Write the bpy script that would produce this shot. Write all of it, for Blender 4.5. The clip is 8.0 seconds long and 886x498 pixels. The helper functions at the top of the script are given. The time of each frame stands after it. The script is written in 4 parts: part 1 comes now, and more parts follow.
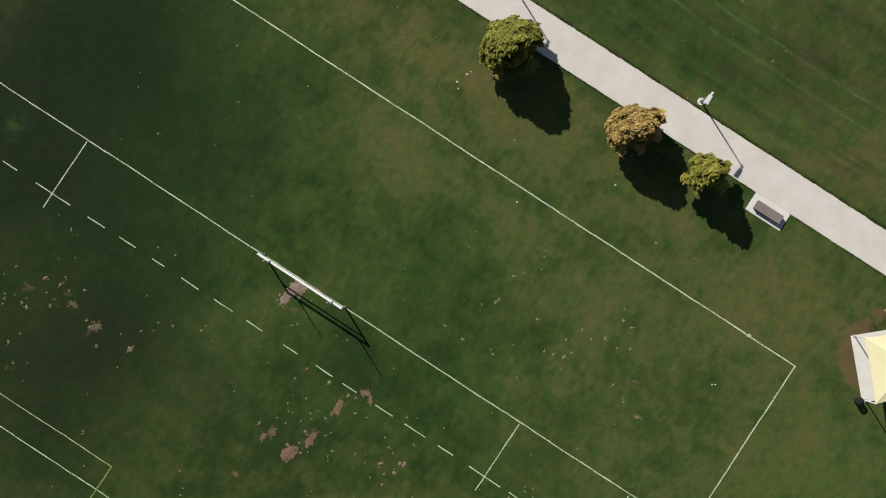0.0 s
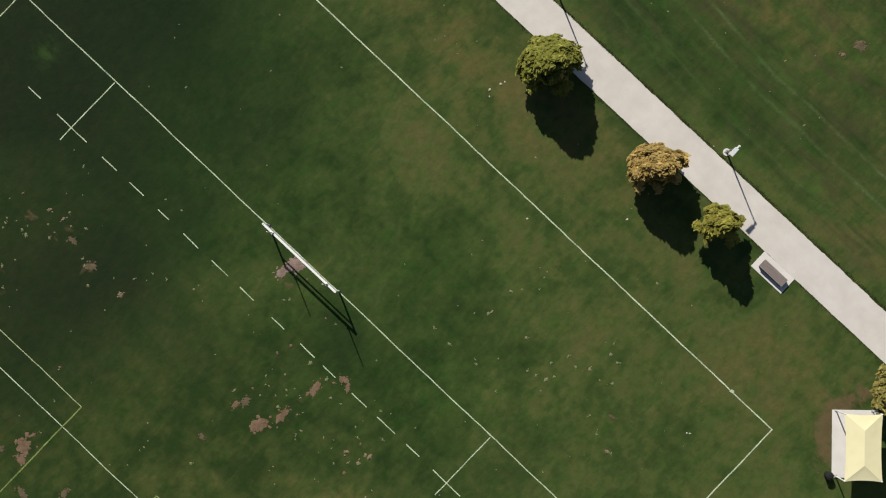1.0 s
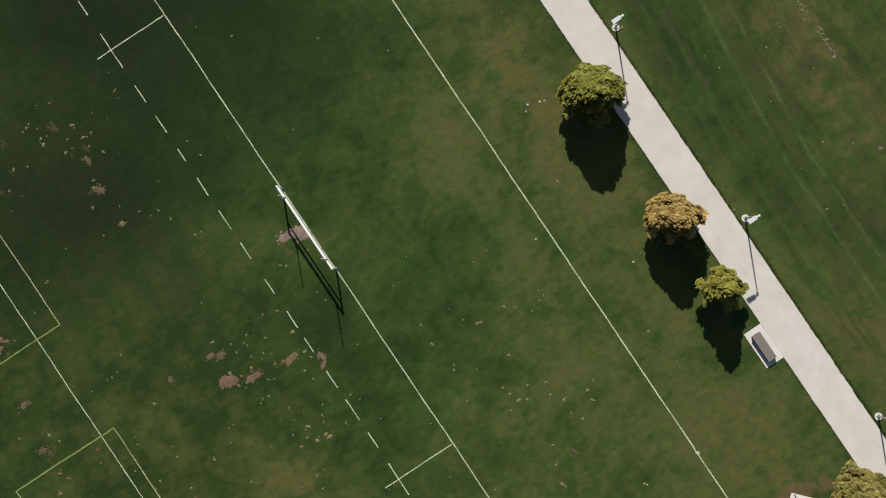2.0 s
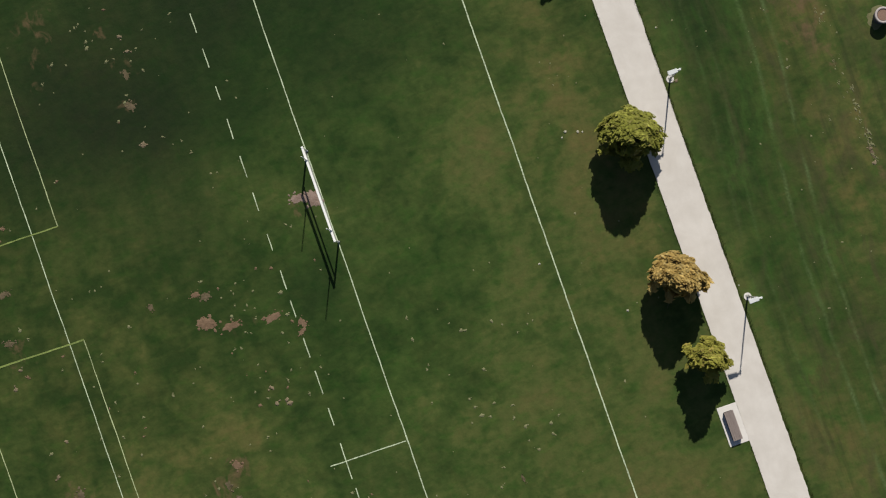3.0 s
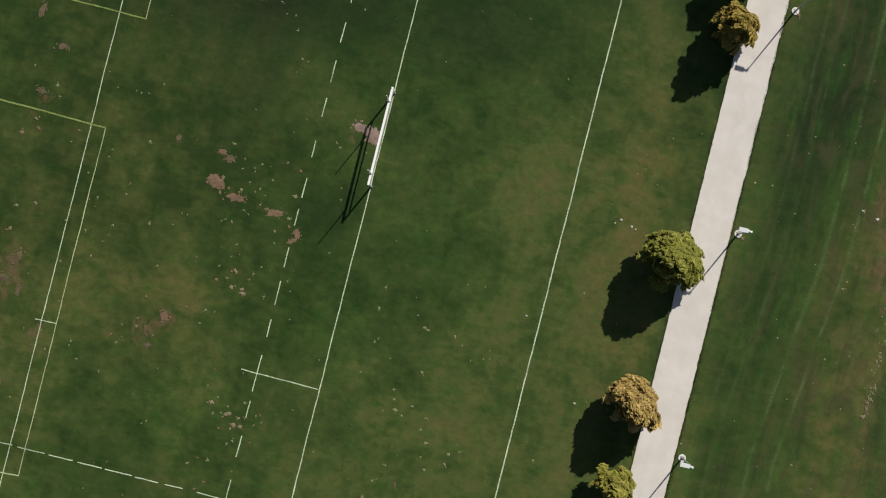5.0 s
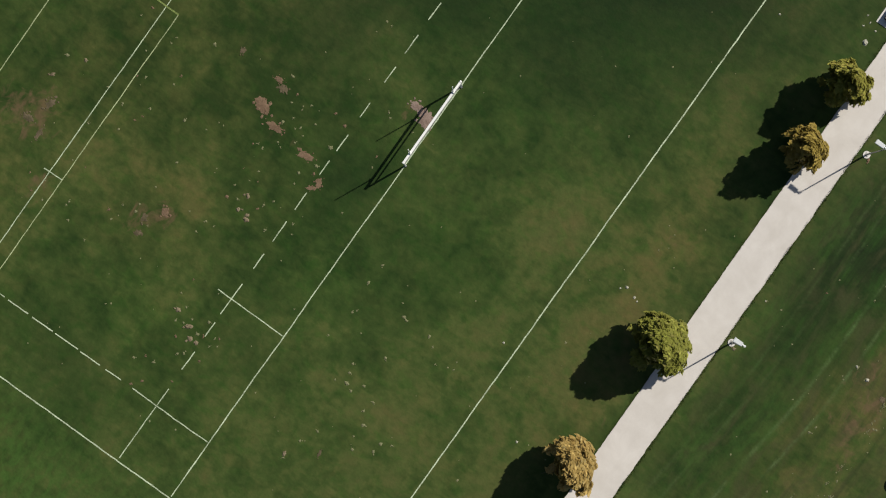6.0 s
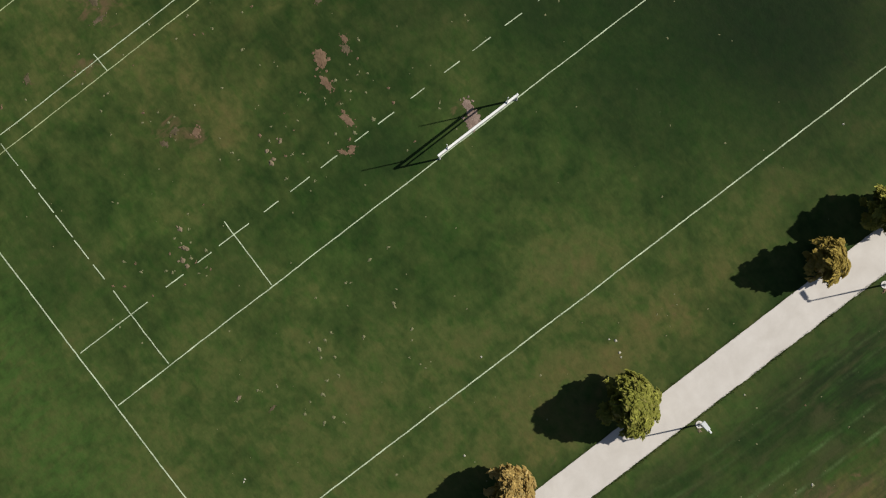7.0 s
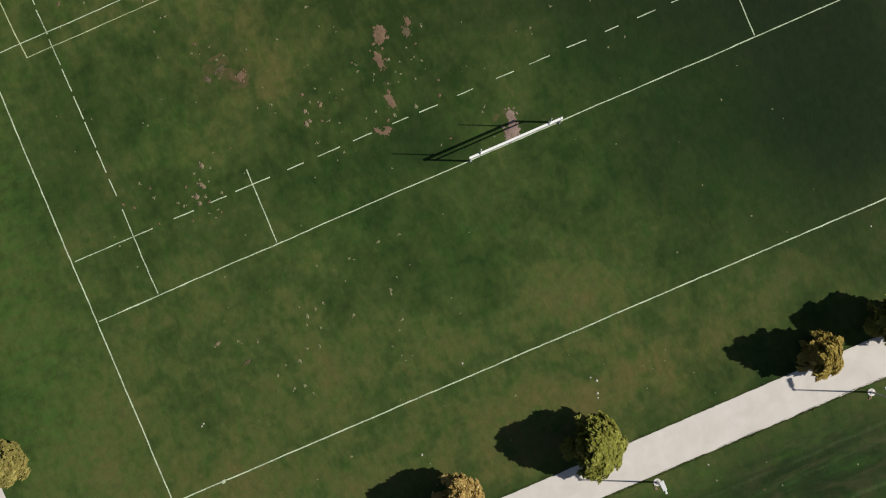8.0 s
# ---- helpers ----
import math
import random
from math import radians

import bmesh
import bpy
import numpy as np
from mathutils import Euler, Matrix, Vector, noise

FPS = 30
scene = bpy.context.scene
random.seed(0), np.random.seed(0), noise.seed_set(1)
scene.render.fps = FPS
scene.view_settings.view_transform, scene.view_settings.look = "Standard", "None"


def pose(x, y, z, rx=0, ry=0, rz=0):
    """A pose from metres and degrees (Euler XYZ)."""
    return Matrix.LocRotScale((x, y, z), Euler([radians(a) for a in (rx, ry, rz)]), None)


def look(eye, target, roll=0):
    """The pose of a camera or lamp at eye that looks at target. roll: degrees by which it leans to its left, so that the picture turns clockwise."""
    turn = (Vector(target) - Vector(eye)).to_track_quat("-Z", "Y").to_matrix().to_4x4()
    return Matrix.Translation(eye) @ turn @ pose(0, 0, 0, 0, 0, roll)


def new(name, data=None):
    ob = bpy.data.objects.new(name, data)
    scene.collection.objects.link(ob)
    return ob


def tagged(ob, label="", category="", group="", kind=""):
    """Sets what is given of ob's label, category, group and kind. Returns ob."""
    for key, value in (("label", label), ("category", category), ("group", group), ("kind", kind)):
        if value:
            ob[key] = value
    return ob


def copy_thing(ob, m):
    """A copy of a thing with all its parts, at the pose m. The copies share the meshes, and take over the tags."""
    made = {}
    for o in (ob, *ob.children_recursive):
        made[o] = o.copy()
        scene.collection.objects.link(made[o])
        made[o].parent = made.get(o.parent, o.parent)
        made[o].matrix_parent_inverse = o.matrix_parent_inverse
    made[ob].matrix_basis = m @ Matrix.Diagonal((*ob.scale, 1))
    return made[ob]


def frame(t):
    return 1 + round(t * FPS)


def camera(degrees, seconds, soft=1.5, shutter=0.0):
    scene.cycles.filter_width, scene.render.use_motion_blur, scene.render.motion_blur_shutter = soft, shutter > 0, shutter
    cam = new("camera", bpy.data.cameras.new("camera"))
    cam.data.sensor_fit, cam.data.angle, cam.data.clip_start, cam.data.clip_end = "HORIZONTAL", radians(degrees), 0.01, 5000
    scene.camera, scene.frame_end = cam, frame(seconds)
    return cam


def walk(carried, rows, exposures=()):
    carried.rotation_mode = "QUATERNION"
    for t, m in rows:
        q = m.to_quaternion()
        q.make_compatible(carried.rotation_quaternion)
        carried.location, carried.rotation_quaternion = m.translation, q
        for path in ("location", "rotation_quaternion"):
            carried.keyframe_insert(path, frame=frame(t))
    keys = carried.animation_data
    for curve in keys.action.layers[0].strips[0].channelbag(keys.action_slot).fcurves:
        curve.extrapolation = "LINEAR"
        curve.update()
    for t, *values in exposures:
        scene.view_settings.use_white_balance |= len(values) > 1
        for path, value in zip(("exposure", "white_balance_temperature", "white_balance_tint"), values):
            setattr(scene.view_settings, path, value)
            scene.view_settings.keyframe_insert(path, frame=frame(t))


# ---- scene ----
# Camera: a drone high above the pitch, looking almost straight down and turning.
# World: x across the goal line (the footpath lies at +x), y along it, the goal near the origin.
cam = camera(35.0, 8.0, soft=1.14)
TILT_X, TILT_Y = 0.96, 1.28
FLIGHT = [
    (0.0, 7.80, -10.76, 108.31, -56.97),
    (0.5, 8.09, -10.61, 108.35, -52.10),
    (1.0, 8.33, -10.44, 108.26, -46.75),
    (2.5, 9.01, -9.80, 108.22, -26.90),
    (3.0, 9.21, -9.54, 108.24, -19.42),
    (3.5, 9.34, -9.29, 108.16, -11.67),
    (4.0, 9.43, -8.99, 108.31, -3.80),
    (4.5, 9.47, -8.68, 108.30, 4.44),
    (4.7, 9.48, -8.55, 108.32, 7.97),
    (5.8, 9.26, -7.62, 108.10, 31.55),
    (6.0, 9.20, -7.47, 108.05, 35.25),
    (6.5, 8.96, -7.20, 107.96, 44.64),
    (7.0, 8.69, -7.04, 107.93, 52.44),
    (7.5, 8.40, -6.94, 107.88, 60.43),
    (8.0, 8.11, -6.95, 107.98, 66.61),
]
walk(cam, [(t, pose(x, y, z, TILT_X, TILT_Y, yaw)) for t, x, y, z, yaw in FLIGHT], exposures=[(0.0, 0.0), (8.0, 0.0)])

# ---- light: a clear day, sun about 41 degrees high ----
SUN_HIGH = radians(41.2)
SUN_SIDE = (0.425, 0.905)  # the way towards the sun, on the ground
world = bpy.data.worlds.new("sky")
scene.world = world
world.use_nodes = True
wn = world.node_tree.nodes
sky = wn.new("ShaderNodeTexSky")
sky.sky_type, sky.sun_disc = "NISHITA", False
sky.sun_elevation, sky.sun_rotation = SUN_HIGH, math.atan2(SUN_SIDE[0], SUN_SIDE[1])
world.node_tree.links.new(sky.outputs[0], wn["Background"].inputs[0])
wn["Background"].inputs[1].default_value = 0.051
sun = new("sun", bpy.data.lights.new("sun", "SUN"))
sun.data.energy, sun.data.angle, sun.data.color = 4.57, radians(0.75), (1.0, 0.95, 0.85)
sun.matrix_world = look((SUN_SIDE[0] * 60, SUN_SIDE[1] * 60, 60 * math.tan(SUN_HIGH)), (0, 0, 0))


# ---- materials ----
def shader(name, rough=0.8, metal=0.0, spec=0.3):
    m = bpy.data.materials.new(name)
    m.use_nodes = True
    b = m.node_tree.nodes["Principled BSDF"]
    b.inputs["Roughness"].default_value = rough
    b.inputs["Metallic"].default_value = metal
    b.inputs["Specular IOR Level"].default_value = spec
    return m, m.node_tree, b


def node(nt, kind, **values):
    n = nt.nodes.new("ShaderNode" + kind)
    for k, v in values.items():
        n.inputs[k].default_value = v
    return n


def noise_of(nt, vec, scale, detail=4.0, rough=0.55, warp=0.0):
    n = node(nt, "TexNoise", Scale=scale, Detail=detail, Roughness=rough, Distortion=warp)
    nt.links.new(vec, n.inputs["Vector"])
    return n.outputs["Fac"]


def span(nt, value, a, b, lo=0.0, hi=1.0):
    n = node(nt, "MapRange")
    n.inputs[1].default_value, n.inputs[2].default_value = a, b
    n.inputs[3].default_value, n.inputs[4].default_value = lo, hi
    nt.links.new(value, n.inputs[0])
    return n.outputs[0]


def calc(nt, op, a, b):
    n = nt.nodes.new("ShaderNodeMath")
    n.operation = op
    for i, v in enumerate((a, b)):
        if isinstance(v, (int, float)):
            n.inputs[i].default_value = v
        else:
            nt.links.new(v, n.inputs[i])
    return n.outputs[0]


def blend(nt, fac, a, b, how="MIX"):
    n = nt.nodes.new("ShaderNodeMix")
    n.data_type, n.blend_type = "RGBA", how
    for i, v in ((0, fac), (6, a), (7, b)):
        if isinstance(v, (int, float)):
            n.inputs[i].default_value = v
        elif isinstance(v, tuple):
            n.inputs[i].default_value = (*v, 1.0)
        else:
            nt.links.new(v, n.inputs[i])
    return n.outputs[2]


def place_of(nt):
    return nt.nodes.new("ShaderNodeNewGeometry").outputs["Position"]


def stretched(nt, vec, sx, sy, sz=1.0, turn=0.0):
    n = nt.nodes.new("ShaderNodeMapping")
    n.inputs["Scale"].default_value = (sx, sy, sz)
    n.inputs["Rotation"].default_value = (0, 0, turn)
    nt.links.new(vec, n.inputs["Vector"])
    return n.outputs[0]


def relief(nt, b, height, strength, distance):
    n = node(nt, "Bump", Strength=strength, Distance=distance)
    nt.links.new(height, n.inputs["Height"])
    nt.links.new(n.outputs[0], b.inputs["Normal"])


def layer(nt, name):
    n = nt.nodes.new("ShaderNodeAttribute")
    n.attribute_name = name
    return n.outputs["Fac"]


def lawn_material():
    m, nt, b = shader("lawn", 0.85, 0, 0.14)
    p = place_of(nt)
    paler, darker, bare, verge, fresh, sparse, green = (layer(nt, k) for k in ("paler", "darker", "bare", "verge", "fresh", "sparse", "green"))
    broad = noise_of(nt, p, 0.12, 4.0, 0.55, 0.5)
    clump = noise_of(nt, p, 0.42, 3.0, 0.5, 0.3)
    mottle = noise_of(nt, p, 1.5, 3.0, 0.5, 0.25)
    tuft = noise_of(nt, p, 5.0, 3.0, 0.5)
    mown = noise_of(nt, stretched(nt, p, 0.50, 1.15, 1.0, radians(6)), 1.4, 3.0, 0.55, 0.7)
    cross = noise_of(nt, stretched(nt, p, 1.1, 0.30, 1.0, radians(-3)), 1.1, 3.0, 0.55, 0.5)

    def swing(value, k):
        return calc(nt, "MULTIPLY", calc(nt, "SUBTRACT", value, 0.5), k)

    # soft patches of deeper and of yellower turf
    d = paler
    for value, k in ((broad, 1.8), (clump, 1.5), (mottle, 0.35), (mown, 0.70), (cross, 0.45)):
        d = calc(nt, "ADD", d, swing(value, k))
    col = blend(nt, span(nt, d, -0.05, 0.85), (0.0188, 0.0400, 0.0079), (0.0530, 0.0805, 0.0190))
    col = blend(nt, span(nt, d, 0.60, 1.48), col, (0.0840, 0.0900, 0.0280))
    # the placed dark spots, broken up by noise
    darker_mix = calc(nt, "ADD", darker, calc(nt, "ADD", swing(mottle, 0.5), swing(clump, 0.8)))
    col = blend(nt, span(nt, darker_mix, 0.1, 1.4, 0.0, 0.92), col, (0.0086, 0.0168, 0.0058))
    # each pass of the mower lays the blades a little differently
    nap = noise_of(nt, stretched(nt, p, 0.85, 1.15, 1.0, radians(9)), 1.7, 2.0, 0.5, 0.6)
    col = blend(nt, span(nt, nap, 0.50, 0.68, 0.0, 0.32), col, blend(nt, 1.0, col, (0.66, 0.78, 0.68), "MULTIPLY"))
    col = blend(nt, span(nt, nap, 0.48, 0.32, 0.0, 0.30), col, blend(nt, 1.0, col, (1.30, 1.24, 1.26), "MULTIPLY"))
    # brownish thatch where the turf is thin
    thatch = calc(nt, "MINIMUM", calc(nt, "ADD", span(nt, noise_of(nt, p, 0.62, 4.0, 0.6, 0.8), 0.46, 0.68, 0.0, 0.36), calc(nt, "MULTIPLY", sparse, span(nt, clump, 0.30, 0.62, 0.25, 1.1))), 1.0)
    col = blend(nt, thatch, col, blend(nt, 1.0, col, (1.47, 1.06, 1.24), "MULTIPLY"))
    # blotches of thicker, greener growth
    thick = span(nt, noise_of(nt, stretched(nt, p, 0.8, 1.2), 0.85, 3.0, 0.55, 0.6), 0.50, 0.68, 0.0, 0.65)
    col = blend(nt, thick, col, blend(nt, 1.0, col, (0.70, 0.98, 0.72), "MULTIPLY"))
    # mowing streaks and wheel tracks on the far side of the footpath
    slant = stretched(nt, p, 1.0, 0.06, 1.0, radians(-4.3))
    fine = noise_of(nt, slant, 0.9, 4.0, 0.65)
    patchy = span(nt, noise_of(nt, p, 0.5, 3.0), 0.35, 0.65)
    streak = calc(nt, "MULTIPLY", calc(nt, "MULTIPLY", span(nt, fine, 0.50, 0.70), verge), patchy)
    col = blend(nt, calc(nt, "MULTIPLY", streak, 0.6), col, (0.0380, 0.0880, 0.0150))
    clumps = noise_of(nt, stretched(nt, p, 1.0, 0.45, 1.0, radians(-4.3)), 0.55, 4.0, 0.6, 0.8)
    col = blend(nt, calc(nt, "MULTIPLY", span(nt, clumps, 0.48, 0.66, 0.0, 0.62), verge), col, (0.0560, 0.0520, 0.0230))
    col = blend(nt, calc(nt, "MULTIPLY", span(nt, clumps, 0.44, 0.30, 0.0, 0.35), verge), col, (0.0260, 0.0700, 0.0120))
    deep = calc(nt, "MULTIPLY", span(nt, fine, 0.48, 0.32), verge)
    col = blend(nt, calc(nt, "MULTIPLY", deep, 0.42), col, (0.0110, 0.0270, 0.0070))
    axes = nt.nodes.new("ShaderNodeSeparateXYZ")
    nt.links.new(p, axes.inputs[0])
    # the tracks run along the path, then swing closer to it
    swerve = calc(nt, "MULTIPLY", span(nt, axes.outputs[1], 1.0, -17.0), -1.85)
    bend = noise_of(nt, stretched(nt, p, 0.0, 1.0, 0.0), 0.16, 2.0)
    across = calc(nt, "SUBTRACT", axes.outputs[0], calc(nt, "ADD", swerve, swing(bend, 0.7)))
    for where, wide, k in ((35.22, 0.24, 0.90), (37.05, 0.22, 1.0), (32.2, 0.20, 0.30), (31.0, 0.22, 0.30)):
        gap = calc(nt, "ABSOLUTE", calc(nt, "SUBTRACT", across, where), 0.0)
        track = calc(nt, "MULTIPLY", calc(nt, "MULTIPLY", span(nt, gap, wide, 0.02), k), span(nt, tuft, 0.3, 0.6, 0.35, 1.0))
        track = calc(nt, "MULTIPLY", track, span(nt, noise_of(nt, stretched(nt, p, 0.4, 1.0), 0.30, 3.0, 0.6), 0.38, 0.62, 0.05, 1.0))
        col = blend(nt, calc(nt, "MULTIPLY", track, verge), col, (0.0800, 0.1150, 0.0430))
    greener = calc(nt, "MULTIPLY", calc(nt, "MINIMUM", green, 1.0), span(nt, clump, 0.30, 0.60, 0.35, 1.0))
    col = blend(nt, greener, col, blend(nt, 1.0, col, (0.80, 1.06, 0.82), "MULTIPLY"))
    # fresh shoots, in tufts
    shoots = calc(nt, "MULTIPLY", calc(nt, "MINIMUM", fresh, 1.0), span(nt, noise_of(nt, stretched(nt, p, 1.3, 0.6), 1.3, 4.0, 0.6, 0.6), 0.40, 0.62, 0.1, 0.9))
    col = blend(nt, shoots, col, (0.0480, 0.1020, 0.0190))
    # worn ground between the blades
    thin = noise_of(nt, stretched(nt, p, 1.0, 0.7), 1.1, 5.0, 0.62, 0.7)
    worn = calc(nt, "ADD", calc(nt, "MULTIPLY", bare, 0.8), swing(thin, 2.6))
    col = blend(nt, calc(nt, "MULTIPLY", span(nt, worn, 0.45, 0.95, 0.0, 0.75), span(nt, bare, 0.05, 0.35)), col, (0.1240, 0.0820, 0.0440))
    # single blades, clover and straw
    col = blend(nt, span(nt, tuft, 0.36, 0.66, 0.0, 0.22), col, blend(nt, 1.0, col, (1.32, 1.34, 1.28), "MULTIPLY"))
    col = blend(nt, span(nt, mottle, 0.58, 0.36, 0.0, 0.24), col, blend(nt, 1.0, col, (0.55, 0.62, 0.55), "MULTIPLY"))
    col = blend(nt, span(nt, noise_of(nt, p, 15.0, 2.0, 0.6), 0.35, 0.7, 0.0, 0.06), col, blend(nt, 1.0, col, (0.6, 0.65, 0.6), "MULTIPLY"))
    nt.links.new(col, b.inputs["Base Color"])
    relief(nt, b, calc(nt, "ADD", tuft, calc(nt, "MULTIPLY", mottle, 2.0)), 0.14, 0.10)
    return m


def paint_material(name, colour):
    m, nt, b = shader(name, 0.9, 0, 0.1)
    p = place_of(nt)
    gone = calc(nt, "ADD", noise_of(nt, p, 7.0, 6.0, 0.75), calc(nt, "MULTIPLY", noise_of(nt, p, 0.45, 2.0), 0.5))
    col = blend(nt, span(nt, gone, 0.62, 0.98, 0.0, 0.85), colour, (0.05, 0.07, 0.025))
    nt.links.new(col, b.inputs["Base Color"])
    relief(nt, b, noise_of(nt, p, 30.0, 3.0), 0.4, 0.02)
    return m


def soil_material(name, dark, light):
    m, nt, b = shader(name, 0.95, 0, 0.1)
    p = place_of(nt)
    col = blend(nt, span(nt, noise_of(nt, p, 1.6, 5.0, 0.6), 0.35, 0.65), dark, light)
    col = blend(nt, span(nt, noise_of(nt, p, 9.0, 4.0, 0.7), 0.56, 0.76, 0.0, 0.7), col, (0.085, 0.075, 0.040))
    nt.links.new(col, b.inputs["Base Color"])
    relief(nt, b, noise_of(nt, p, 18.0, 5.0), 0.6, 0.04)
    return m


def concrete_material(name, light, dark, fine=40.0):
    m, nt, b = shader(name, 0.85, 0, 0.25)
    p = place_of(nt)
    col = blend(nt, span(nt, noise_of(nt, p, 0.55, 6.0, 0.65, 0.3), 0.35, 0.7), light, dark)
    col = blend(nt, span(nt, noise_of(nt, stretched(nt, p, 1.0, 0.22), 2.2, 4.0, 0.6), 0.5, 0.8, 0.0, 0.35), col, dark)
    col = blend(nt, span(nt, noise_of(nt, p, fine, 3.0, 0.7), 0.55, 0.8, 0.0, 0.35), col, (dark[0] * 0.6, dark[1] * 0.6, dark[2] * 0.6))
    nt.links.new(col, b.inputs["Base Color"])
    relief(nt, b, noise_of(nt, p, fine, 4.0), 0.25, 0.01)
    return m


def leaf_material(name, young, old, dead):
    m, nt, b = shader(name, 0.50, 0, 0.65)
    r = nt.nodes.new("ShaderNodeNewGeometry").outputs["Random Per Island"]
    p = place_of(nt)
    mix = calc(nt, "ADD", calc(nt, "MULTIPLY", r, 0.35), calc(nt, "MULTIPLY", span(nt, noise_of(nt, p, 2.6, 3.0), 0.32, 0.68), 0.65))
    col = blend(nt, span(nt, mix, 0.1, 0.8), old, young)
    col = blend(nt, span(nt, r, 0.86, 0.95, 0.0, 0.7), col, dead)
    nt.links.new(col, b.inputs["Base Color"])
    # the waxy gloss takes on the leaf's own hue
    hue = blend(nt, 1.0, col, (5.5, 5.5, 6.0), "MULTIPLY")
    nt.links.new(hue, b.inputs["Specular Tint"])
    thin = nt.nodes.new("ShaderNodeBsdfTranslucent")
    # the light that comes through a leaf is yellower and stronger than what it throws back
    nt.links.new(blend(nt, 1.0, col, (2.3, 2.2, 1.8), "MULTIPLY"), thin.inputs["Color"])
    both = nt.nodes.new("ShaderNodeMixShader")
    both.inputs[0].default_value = 0.12
    nt.links.new(b.outputs[0], both.inputs[1])
    nt.links.new(thin.outputs[0], both.inputs[2])
    nt.links.new(both.outputs[0], nt.nodes["Material Output"].inputs["Surface"])
    return m


def plain_material(name, colour, rough, metal=0.0, grime=(0.3, 0.28, 0.25), scale=6.0, amount=0.5):
    m, nt, b = shader(name, rough, metal, 0.4)
    p = place_of(nt)
    dirty = tuple(c * g for c, g in zip(colour, grime))
    col = blend(nt, span(nt, noise_of(nt, p, scale, 6.0, 0.7), 0.45, 0.8, 0.0, amount), colour, dirty)
    nt.links.new(col, b.inputs["Base Color"])
    rr = span(nt, noise_of(nt, p, scale * 3, 3.0), 0.3, 0.7, max(0.05, rough - 0.12), min(1.0, rough + 0.12))
    nt.links.new(rr, b.inputs["Roughness"])
    relief(nt, b, noise_of(nt, p, scale * 8, 3.0), 0.12, 0.005)
    return m


def wood_material():
    m, nt, b = shader("weathered_wood", 0.75, 0, 0.2)
    p = place_of(nt)
    grain = noise_of(nt, stretched(nt, p, 30.0, 1.2, 30.0), 1.0, 5.0, 0.65)
    r = nt.nodes.new("ShaderNodeObjectInfo").outputs["Random"]
    col = blend(nt, span(nt, grain, 0.3, 0.7), (0.190, 0.155, 0.142), (0.290, 0.240, 0.222))
    col = blend(nt, calc(nt, "MULTIPLY", r, 0.22), col, (0.120, 0.095, 0.085))
    nt.links.new(col, b.inputs["Base Color"])
    relief(nt, b, grain, 0.4, 0.004)
    return m


def bark_material():
    m, nt, b = shader("bark", 0.95, 0, 0.1)
    p = place_of(nt)
    g = noise_of(nt, stretched(nt, p, 9.0, 9.0, 2.0), 1.6, 6.0, 0.7)
    nt.links.new(blend(nt, span(nt, g, 0.3, 0.7), (0.055, 0.042, 0.032), (0.150, 0.125, 0.100)), b.inputs["Base Color"])
    relief(nt, b, g, 0.8, 0.03)
    return m


LAWN = lawn_material()
WHITE_LINE = paint_material("white_line_paint", (0.61, 0.70, 0.49))
YELLOW_LINE = paint_material("yellow_line_paint", (0.50, 0.56, 0.31))
FADED_LINE = paint_material("faded_line_paint", (0.24, 0.30, 0.09))
SOIL = soil_material("soil", (0.138, 0.090, 0.057), (0.205, 0.138, 0.090))
TRODDEN_SOIL = soil_material("trodden_soil", (0.190, 0.135, 0.108), (0.290, 0.215, 0.180))
DRY_TURF = soil_material("dry_turf", (0.160, 0.126, 0.080), (0.240, 0.193, 0.127))
DULL_SOIL = soil_material("dull_soil", (0.085, 0.072, 0.040), (0.145, 0.112, 0.072))
PATH = concrete_material("path_concrete", (0.640, 0.602, 0.560), (0.553, 0.514, 0.470))
PAD = concrete_material("pad_concrete", (0.720, 0.690, 0.660), (0.610, 0.580, 0.550))
WORN_PAD = concrete_material("worn_concrete", (0.540, 0.470, 0.400), (0.400, 0.330, 0.270))
WHITE_METAL = plain_material("white_painted_steel", (0.86, 0.86, 0.84), 0.45, amount=0.15)
GALVANISED = plain_material("galvanised_steel", (0.42, 0.42, 0.40), 0.5, 0.6, amount=0.4)
POLE_GREY = plain_material("grey_painted_pole", (0.36, 0.37, 0.36), 0.5, 0.3, amount=0.3)
LAMP_WHITE = plain_material("pale_lamp_housing", (0.66, 0.68, 0.68), 0.4, 0.0, amount=0.3)
LAMP_GLASS = plain_material("frosted_lens", (0.75, 0.75, 0.70), 0.2, amount=0.1)
CANVAS = plain_material("cream_canvas", (0.80, 0.74, 0.46), 0.85, grime=(0.85, 0.83, 0.75), scale=1.2, amount=0.5)
DARK_STEEL = plain_material("dark_steel", (0.012, 0.012, 0.013), 0.9, 0.0)
IRON = plain_material("rusty_iron", (0.240, 0.150, 0.110), 0.8, 0.1, scale=9.0)
RIM = plain_material("grey_stone_rim", (0.44, 0.39, 0.38), 0.8, amount=0.4)
POT = plain_material("dark_blue_pot", (0.085, 0.080, 0.115), 0.6)
WOOD = wood_material()
BARK = bark_material()
STONE = plain_material("pale_stone", (0.46, 0.44, 0.36), 0.9, scale=12.0)
WEED = plain_material("pale_weed", (0.185, 0.185, 0.092), 0.9, grime=(0.12, 0.115, 0.05), scale=12.0)
STRAW_GROUND = plain_material("straw_ground", (0.140, 0.138, 0.062), 0.95, grime=(0.10, 0.10, 0.04), scale=3.0)
FRINGE = leaf_material("grass_fringe", (0.052, 0.070, 0.020), (0.028, 0.040, 0.011), (0.10, 0.080, 0.035))
